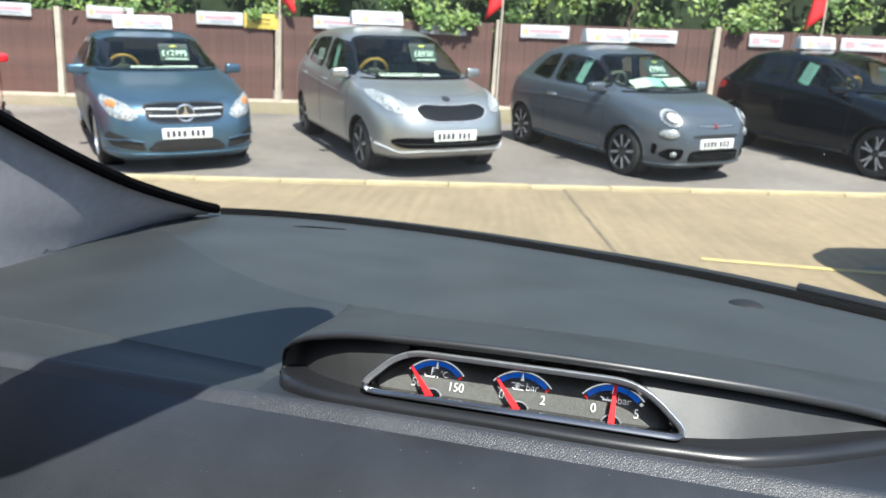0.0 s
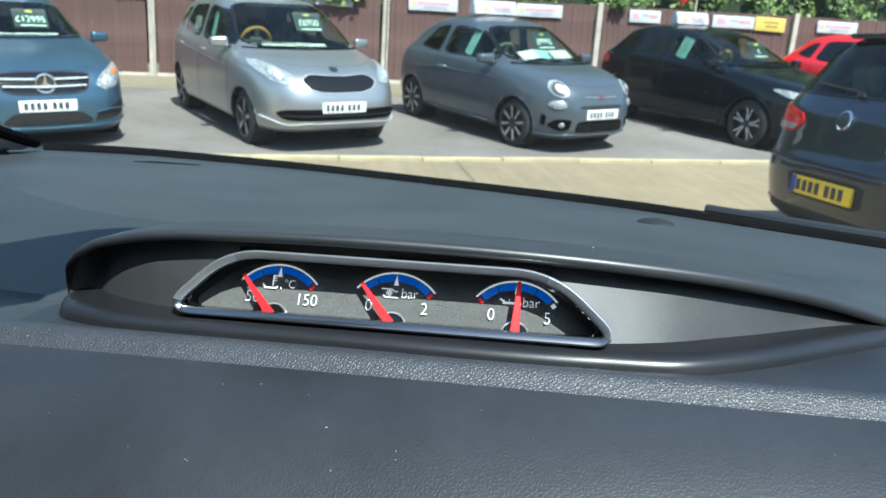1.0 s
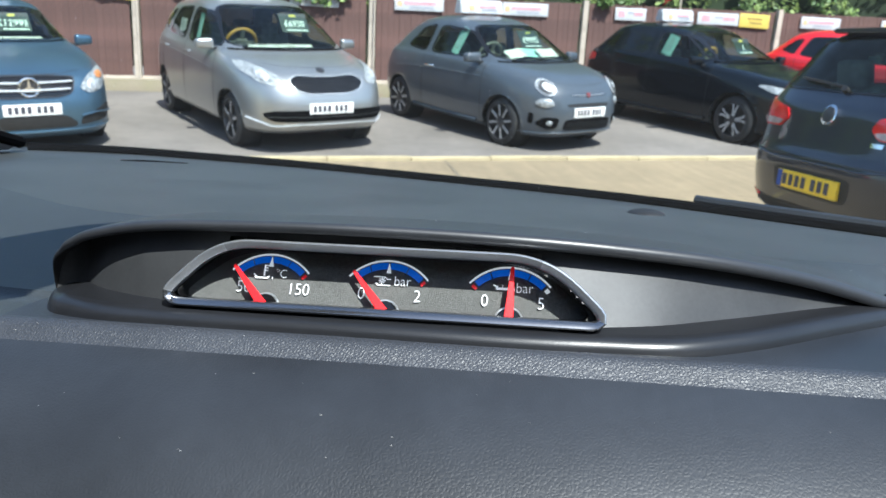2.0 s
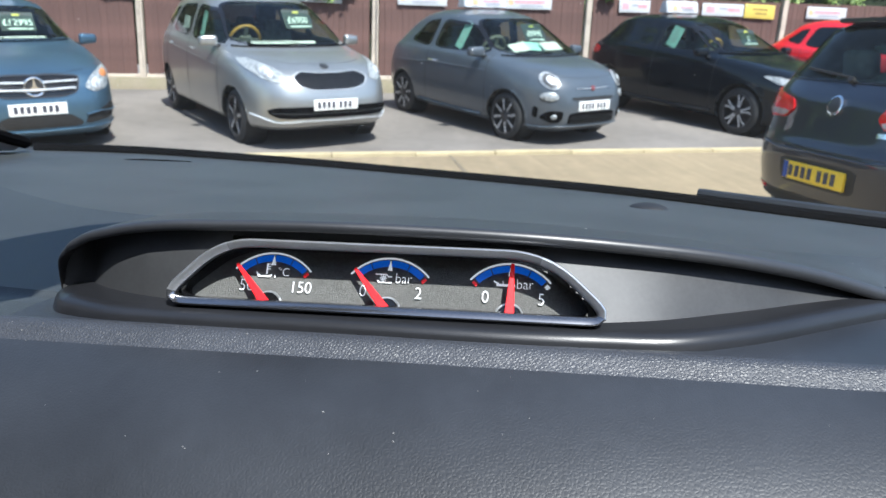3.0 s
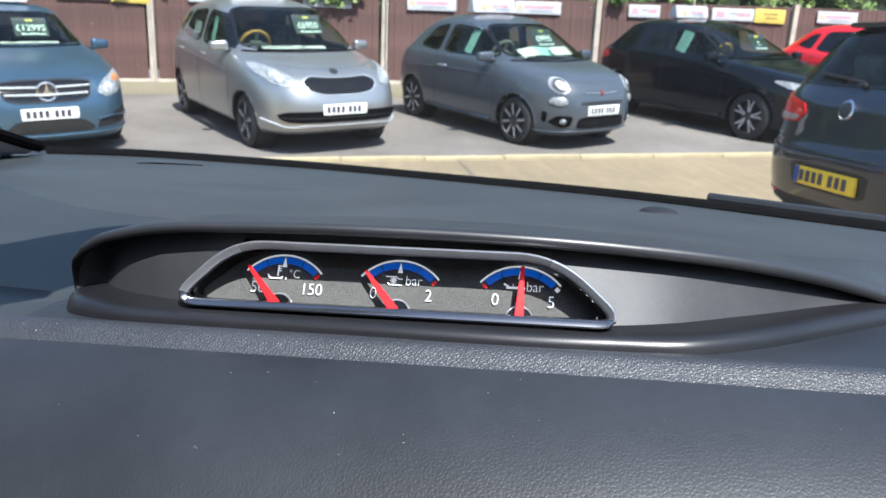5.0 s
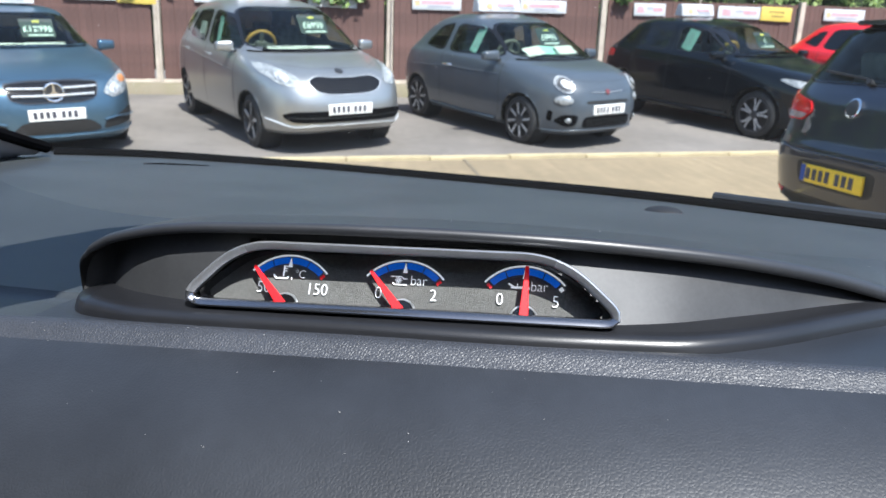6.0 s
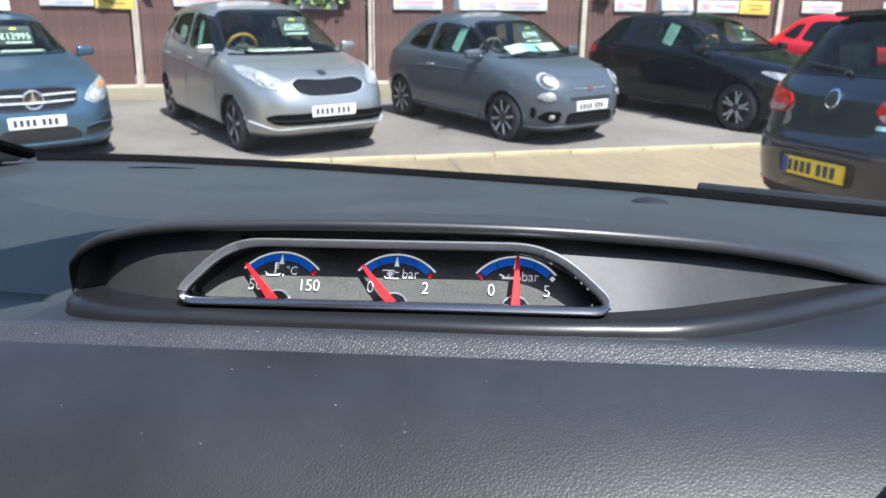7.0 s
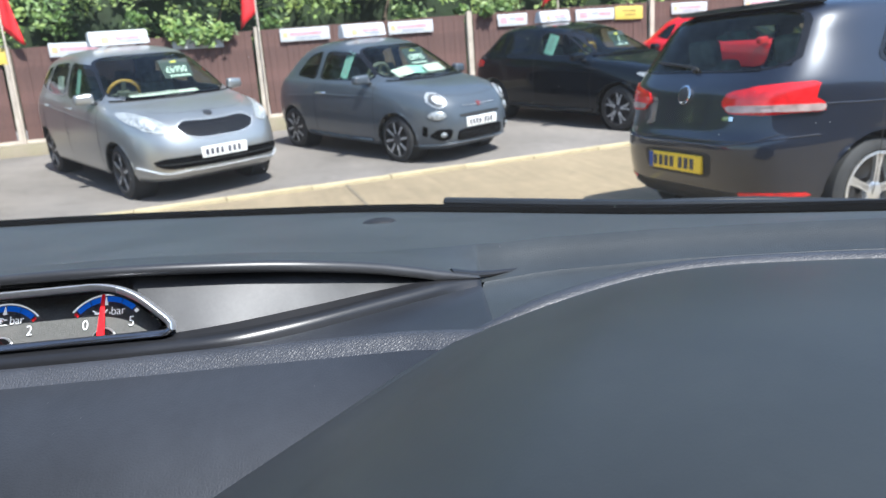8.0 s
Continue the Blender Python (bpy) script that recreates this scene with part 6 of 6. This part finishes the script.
def fixed_round(poly, cuts, n=8):
    """Rounds the corners of a shape given as (along, share of the frame's height); cuts: metres cut from each side."""
    out = []
    q = [Vector((u, v * SLANT)) for u, v in poly]
    for i, p in enumerate(q):
        a, b = q[i - 1], q[(i + 1) % len(q)]
        s, e = p + (a - p).normalized() * cuts[i], p + (b - p).normalized() * cuts[i]
        for j in range(n + 1):
            t = j / n
            w = s * (1 - t) ** 2 + p * 2 * t * (1 - t) + e * t * t
            out.append((w.x, w.y / SLANT))
    return out


def even(poly, n):
    return [(u, v / SLANT) for u, v in dense([(u, v * SLANT) for u, v in poly], n)]


outer = fixed_round([(-0.1175, -0.04), (-0.0855, 0.985), (0.0835, 0.985), (0.1175, -0.04)], (0.014, 0.018, 0.02, 0.014))
bm = bmesh.new()
loop = [fr(u, v) for u, v in even(outer, 170)]
lean = (fr(0, 1) - fr(0, 0)).normalized()
face_n = Vector((1, 0, 0)).cross(lean)
face_n = face_n if face_n.y < 0 else -face_n
rings, bar, top_bar = [], [], []
for k, p in enumerate(loop):
    inward = (loop[(k + 1) % 170] - loop[k - 1]).normalized().cross(face_n)
    inward = inward if inward.dot(fr(0, 0.5) - p) > 0 else -inward
    rings.append([bm.verts.new(p + inward * (d * 0.78 - 0.0028) + face_n * (h + 0.0016)) for d, h in ((0.0, -0.004), (0.0, 0.0016), (0.0005, 0.0025), (0.0012, 0.0029), (0.0022, 0.0027), (0.0046, 0.0012), (0.0056, 0.0004), (0.006, -0.003))])
for k in range(170):
    A, C = rings[k], rings[(k + 1) % 170]
    low = loop[k].z < 0.0105
    high = loop[k].z > 0.0352
    for q in range(7):
        if not low and not high:
            bm.faces.new((A[q], A[q + 1], C[q + 1], C[q]))
        else:
            (bar if low else top_bar).append([v.co.copy() for v in (A[q], A[q + 1], C[q + 1], C[q])])
bezel = part("bezel", bm, CHROME, gauges, "satin chrome trapezoid frame")
for name, quads, material, label in (("lower_bar", bar, REFLECTCHROME, "lower bar of the frame, coloured for its dark reflection"), ("upper_bar", top_bar, DIMCHROME, "upper bar of the frame, toned for dim light under the brow")):
    bm = bmesh.new()
    for f in quads:
        bm.faces.new([bm.verts.new(v) for v in f])
    bmesh.ops.remove_doubles(bm, verts=bm.verts, dist=1e-6)
    part(name, bm, material, gauges, label)
inner_poly = fixed_round([(-0.113, 0.02), (-0.0815, 0.9), (0.079, 0.9), (0.111, 0.02)], (0.012, 0.016, 0.018, 0.012))
ip = even(inner_poly, 150)
DEEP = 0.0105  # how far the dials lie behind the frame
verts, faces = [], []
for u, v in ip:
    p = fr(u, v)
    verts.append(p)
    verts.append(p - face_n * (DEEP + 0.006 + 0.0075 * v))
for i in range(150):
    j = (i + 1) % 150
    faces.append((2 * i, 2 * j, 2 * j + 1, 2 * i + 1))
mesh_ob("inner_wall", verts, faces, GLOSSBLACK, gauges)
up_axis, dial_n = Vector((0, 0.48, 0.877)), Vector((0, -0.877, 0.48))  # the dials lean back more than the frame
FM = Matrix.Translation(Vector((0.001, -0.0069, 0.0202)) - up_axis * 0.0163) @ Matrix((Vector((1, 0, 0)), up_axis, dial_n)).transposed().to_4x4() @ Matrix.Diagonal((0.975, 0.975, 1, 1))  # writing plane: x along, y up
bm = bmesh.new()
add_prism(bm, [(-0.113, -0.006), (-0.112, 0.008), (-0.09, 0.034), (-0.084, 0.0385), (0.08, 0.0385), (0.087, 0.034), (0.111, 0.008), (0.112, -0.006)], FM @ Matrix.Translation((0, 0, -0.0038)), 0.003)
part("face_plate", bm, FACE, gauges, "dark speckled dial plate")
gverts = [fr(u * 0.985, v) + Vector((0, 0.002, 0)) for u, v in ip]
gl = mesh_ob("cover_glass", gverts, [tuple(range(150))], GLASS, gauges, smooth=False)
gl.visible_shadow = False


def arc(bm, c, r0, r1, a0, a1, depth=0.0004, n=24, z=0.0):
    a0, a1 = radians(a0), radians(a1)
    poly = [(c[0] + r1 * math.cos(a0 + (a1 - a0) * k / n), c[1] + r1 * math.sin(a0 + (a1 - a0) * k / n)) for k in range(n + 1)]
    poly += [(c[0] + r0 * math.cos(a1 + (a0 - a1) * k / n), c[1] + r0 * math.sin(a1 + (a0 - a1) * k / n)) for k in range(n + 1)]
    add_prism(bm, poly, FM @ Matrix.Translation((0, 0, z)), depth)


def dial(cx, texts, angle, red_side, icon):
    """One gauge: white and blue arcs, figures, symbol and a red needle."""
    c = (cx, -0.0015)
    g = new("dial")
    g.parent = gauges
    R1 = 0.0292
    bm = bmesh.new()
    arc(bm, c, R1 - 0.001, R1, 41, 139)
    if red_side == "left":
        arc(bm, c, R1 - 0.0045, R1 - 0.0022, 37.5, 42.5, n=3)
    add_prism(bm, [(c[0] - 0.0013, c[1] + R1 - 0.0075), (c[0] + 0.0013, c[1] + R1 - 0.0075), (c[0], c[1] + R1 - 0.0018)], FM @ Matrix.Translation((0, 0, 0.0005)), 0.0004)
    part("scale_arc", bm, WHITE, g)
    bm = bmesh.new()
    for a0, a1 in ((46, 66), (67.5, 88.5), (91.5, 112.5), (114, 134)):
        arc(bm, c, R1 - 0.0052, R1 - 0.0016, a0, a1, n=8)
    part("blue_band", bm, BLUE, g)
    bm = bmesh.new()
    a = 138.5 if red_side == "left" else 41.5
    arc(bm, c, R1 - 0.0052, R1 - 0.0022, a - 1.8, a + 1.8, n=4)
    part("red_mark", bm, RED, g)
    for k, (t, dx, dz, s) in enumerate(texts):
        lettering("figure", t, FM @ Matrix.Translation((c[0] + dx, c[1] + dz, 0.0003)), s, WHITE, g, 0.0002, squeeze=0.9, thin=0.00014)
    bm = bmesh.new()
    ix, iz = c[0] - 0.0035, c[1] + 0.0175
    I = FM @ Matrix.Translation((ix, iz, 0))
    if icon == "oil":
        add_prism(bm, [(-0.004, -0.0014), (0.0022, -0.0014), (0.0048, 0.0012), (0.0041, 0.0017), (0.002, -0.0002), (-0.004, -0.0002)], I, 0.0004)
        add_prism(bm, [(-0.0056, 0.0008), (-0.003, -0.0005), (-0.0026, 0.0003), (-0.0052, 0.0016)], I, 0.0004)
        add_prism(bm, [(-0.0006, 0.0), (-0.0002, 0.0), (-0.0002, 0.0014), (-0.0006, 0.0014)], I, 0.0004)
        add_prism(bm, [(0.0056, -0.0016), (0.0062, -0.0016), (0.0060, -0.0002), (0.0056, -0.0002)], I, 0.0004)
    elif icon == "temp":
        add_prism(bm, [(-0.0004, -0.001), (0.0004, -0.001), (0.0004, 0.0052), (-0.0004, 0.0052)], I, 0.0004)
        for h in (0.0018, 0.0032, 0.0046):
            add_prism(bm, [(0.0, h), (0.0018, h), (0.0018, h + 0.0005), (0.0, h + 0.0005)], I, 0.0004)
        add_prism(bm, [(-0.0046, -0.0026), (0.0022, -0.0026), (0.0034, -0.0012), (0.0028, -0.0008), (0.0016, -0.0018), (-0.0036, -0.0018), (-0.0056, 0.0002), (-0.006, -0.0004)], I, 0.0004)
        add_prism(bm, [(0.0046, -0.0028), (0.0052, -0.0028), (0.005, -0.0014), (0.0046, -0.0014)], I, 0.0004)
    else:
        add_prism(bm, [(-0.0045, 0.0018), (0.0015, 0.0018), (0.0028, 0.0006), (0.0048, 0.0006), (0.0048, 0.0011), (0.003, 0.0011), (0.0017, 0.0023), (-0.0045, 0.0023)], I, 0.0003)
        add_prism(bm, [(-0.0024, -0.0028), (0.0048, -0.0028), (0.0048, -0.0023), (-0.0018, -0.0023), (-0.003, -0.0012), (-0.0036, -0.0014)], I, 0.0003)
        for q in range(8):
            w = q * math.pi / 4
            add_prism(bm, [(-0.0002, 0.0003), (0.0002, 0.0003), (0.0003, 0.0019), (-0.0003, 0.0019)], I @ Matrix.Rotation(w, 4, "Z"), 0.0004)
    part("symbol", bm, WHITE, g)
    # needle with its hub
    a = radians(angle)
    N = FM @ Matrix.Translation((c[0], c[1] - 0.001, 0.0058)) @ Matrix.Rotation(a - math.pi / 2, 4, "Z")
    bm = bmesh.new()
    add_prism(bm, [(-0.0029, -0.004), (0.0029, -0.004), (0.0009, R1 - 0.0008), (-0.0009, R1 - 0.0008)], N, 0.0012)
    bmesh.ops.bevel(bm, geom=list(bm.edges), offset=0.0003, segments=1, affect="EDGES")
    nd = part("needle", bm, RED, g, "bright red pointer")
    bm = bmesh.new()
    add_lathe(bm, [(0.0068, -0.0055), (0.0068, -0.0028), (0.006, -0.002), (0.0001, -0.002)], N, 32)
    part("needle_hub", bm, GLOSSBLACK, nd)
    bm = bmesh.new()
    add_tube(bm, [N @ Vector((0.0072 * math.cos(k * math.pi / 16), 0.0072 * math.sin(k * math.pi / 16), -0.0042)) for k in range(32)], 0.0008, 6, closed=True)
    part("hub_ring", bm, ALLOY, nd)


dial(-0.0655, [("50", -0.0142, 0.0095, 0.0094), ("150", 0.0168, 0.0095, 0.0094), ("°C", 0.0062, 0.0178, 0.0068)], 131, "right", "temp")
dial(0.0005, [("0", -0.0142, 0.0095, 0.0094), ("2", 0.0165, 0.0095, 0.0094), ("bar", 0.0078, 0.0174, 0.008)], 130, "right", "turbo")
dial(0.0665, [("0", -0.0132, 0.0095, 0.0094), ("5", 0.0168, 0.0095, 0.0094), ("bar", 0.0078, 0.0174, 0.008)], 88, "left", "oil")

# ---- windscreen, pillars, roof and bonnet of this car ----
RAKE = math.tan(radians(29))
screen = thing("windscreen", CAR, "clear car windscreen with a black lower seal", "windscreen", kind="structure")
wx = [-0.72 + 0.06 * i for i in range(28)]
cols = []
for x in wx:
    y0, z0 = ws_y(x) + 0.012, ws_z(x) - 0.01
    cols.append([(x * (1 - 0.14 * t), y0 - 0.42 * t / RAKE * 0.92, z0 + 0.42 * t - 0.05 * t * (t - 1)) for t in [k / 10 for k in range(11)]])
g = loft("glass", cols, SCREEN, screen)
g.visible_shadow = False
wr = random.Random(21)
bm = bmesh.new()
for k in range(90):
    c = cols[wr.randrange(4, 24)]
    q, w_ = wr.randrange(0, 5), wr.random()
    p = Vector(c[q]).lerp(Vector(c[q + 1]), w_) + Vector((wr.uniform(-0.03, 0.03), -0.0012, -0.0012))
    bmesh.ops.create_icosphere(bm, subdivisions=1, radius=wr.uniform(0.0002, 0.0006), matrix=Matrix.Translation(p))
part("glass_dust", bm, SPECK, screen, "fine pale specks on the glass")["kind"] = "stuff"
bm = bmesh.new()
add_tube(bm, [(x, ws_y(x) + 0.004, ws_z(x) + 0.002) for x in [-0.66 + 0.03 * i for i in range(52)]], 0.008, 8)
part("seal", bm, RUBBER, screen, "black rubber seal along the glass foot")

# the body of this car, heading a little to the right of the gauges
turn_m = CAR @ Matrix.Translation((0.277, 1.545, -0.06)) @ Matrix.Rotation(radians(75), 4, "Z")
COUPE = [(0.17, 0.2, 0.78, -3.1, 0.8, 4, 5), (0.24, 0.28, 0.86, -3.2, 0.87, 3.6, 5), (0.42, 0.46, 0.9, -3.25, 0.9, 3.4, 5), (0.56, 0.62, 0.88, -3.26, 0.905, 3.4, 5), (0.66, 0.76, 0.82, -3.24, 0.905, 3.4, 5),
         (0.74, 0.88, 0.66, -3.2, 0.89, 3.4, 5), (0.86, 0.98, 0.15, -3.16, 0.87, 3.8, 5), (0.975, 1.05, -0.42, -3.1, 0.85, 4, 5), (1.15, 1.17, -0.92, -2.95, 0.78, 4, 5), (1.32, 1.3, -1.45, -2.8, 0.7, 4, 5),
         (1.4, 1.37, -1.7, -2.65, 0.6, 3.5, 4), (1.43, 1.4, -1.9, -2.5, 0.4, 3, 3), (1.44, 1.41, -2.1, -2.3, 0.1, 2.5, 2.5)]
bonnet, sh = car_base("coupe", turn_m, COUPE, P_DARK, 0.32, 2.58, 0.365, "dark coupe around the camera, standing on the concrete")
sh.holes += [("front", [(-0.86, 0.965), (0.86, 0.965), (0.7, 1.31), (-0.7, 1.31)])]
sh.holes += [(s, p) for s in ("left", "right") for p in ([(-0.3, 0.97), (-0.75, 1.12), (-1.5, 1.3), (-1.72, 1.3), (-1.72, 0.99)], [(-1.8, 0.99), (-1.8, 1.3), (-2.3, 1.3), (-2.6, 1.08), (-2.4, 1.0)])]
sh.holes += [("rear", [(-0.6, 1.1), (0.6, 1.1), (0.54, 1.3), (-0.54, 1.3)])]
# unseen dark panes, added to keep rear light out of the gauge recess
for kind, poly in [h for h in sh.holes if h[0] != "front" and h[1][0][0] < -0.5]:
    patch(sh, kind, poly, "dark_pane", DARKGLASS, bonnet, out=-0.004, depth=0.003, n=40)
HEADLINER = mat("headliner_cloth", (0.5, 0.5, 0.49), 0.95, var=0.06, scale=9, bump=0.2, bscale=500)
finish(bonnet, sh, P_DARK, 0.32, 2.58, 0.86, 0.235, 5, "twin", liner=HEADLINER)
seat(bonnet, -1.95, -0.37), seat(bonnet, -1.95, 0.37)
cowl = [[(x, ws_y(x) + 0.012, ws_z(x) - 0.004), (x, ws_y(x) + 0.05, ws_z(x) - 0.003), (x + 0.02, ws_y(x) + 0.1, ws_z(x) - 0.006), (x + 0.03, ws_y(x) + 0.125, ws_z(x) - 0.014), (x + 0.04, ws_y(x) + 0.15, ws_z(x) - 0.05)] for x in [-0.85 + 0.05 * i for i in range(37)]]
loft("scuttle", cowl, BLACK, screen, "black plastic scuttle panel")


WIPER = mat("wiper_grey", (0.012, 0.013, 0.015), 0.5, var=0.2, scale=20, bump=0.1, bscale=300)


def wiper(pts, label):
    w = thing("wiper", CAR, label, "wiper", "wipers")
    bm = bmesh.new()
    add_tube(bm, pts, 0.0075, 8, flat=0.8)
    part("blade", bm, WIPER, w)
    bm = bmesh.new()
    P = [Vector(p) + Vector((0.01, 0.02, -0.003)) for p in pts]
    add_tube(bm, [P[len(P) // 2], P[len(P) // 2] + Vector((0.12, 0.015, -0.01)), P[-1] + Vector((0.1, 0.05, -0.02))], 0.006, 8)
    part("arm", bm, WIPER, w)


wiper([(0.235 + 0.06 * k, ws_y(0.235 + 0.06 * k) + 0.05, ws_z(0.2) + 0.007 - 0.001 * k) for k in range(9)], "black wiper resting at the foot of the windscreen")

trim = thing("pillar_trim", CAR, "light grey plastic trim at the foot of the windscreen pillar", "pillar trim", kind="structure")
TRIM = mat("pillar_plastic", (0.27, 0.27, 0.295), 0.5, var=0.08, scale=8, bump=0.15, bscale=900, kind="grain")
top_z = smooth_curve([0.0, 0.4, 0.71, 0.878, 1.094], [1.36, 1.31, 1.135, 1.058, 0.988])
cols = []
for k in range(30):
    y = 1.1 - 1.1 * k / 29
    zt = top_z(min(y, 1.094))
    zb = 0.972
    cols.append([(-0.655, y, zt), (-0.662, y - 0.01, zt - 0.006), (-0.672, y - 0.02, zt - 0.35 * (zt - zb)), (-0.688, y - 0.03, zt - 0.75 * (zt - zb)), (-0.70, y - 0.04, zb), (-0.705, y - 0.05, zb - 0.04)])
loft("pillar_cover", cols, TRIM, trim)
bm = bmesh.new()
add_tube(bm, [(-0.65, 1.1 - 1.0 * k / 30, top_z(min(1.094, 1.1 - 1.0 * k / 30)) + 0.004) for k in range(31)], 0.008, 8)
part("glass_seal", bm, RUBBER, trim)

# unseen; the long housing is added to cast the dark band on the pad
mirror_t = thing("rear_view_mirror", CAR @ Matrix.Translation((-0.21, 0.345, 1.3)) @ Matrix.Rotation(radians(-27), 4, "Z"), "black rear view mirror, unseen, with a housing added for its shadow", "mirror")
bm = bmesh.new()
add_box(bm, (0, -0.16, -0.03), (0.22, 0.03, 0.065), bevel=0.012, seg=3)
part("mirror_head", bm, BLACK, mirror_t)
bm = bmesh.new()
add_box(bm, (0, -0.177, -0.03), (0.2, 0.003, 0.05), bevel=0.001)
part("reflecting_glass", bm, BRIGHT, mirror_t)
bm = bmesh.new()
bmesh.ops.create_uvsphere(bm, u_segments=24, v_segments=14, radius=1, matrix=Matrix.Diagonal((0.07, 0.18, 0.028, 1)))
part("shadow_housing", bm, BLACK, mirror_t)
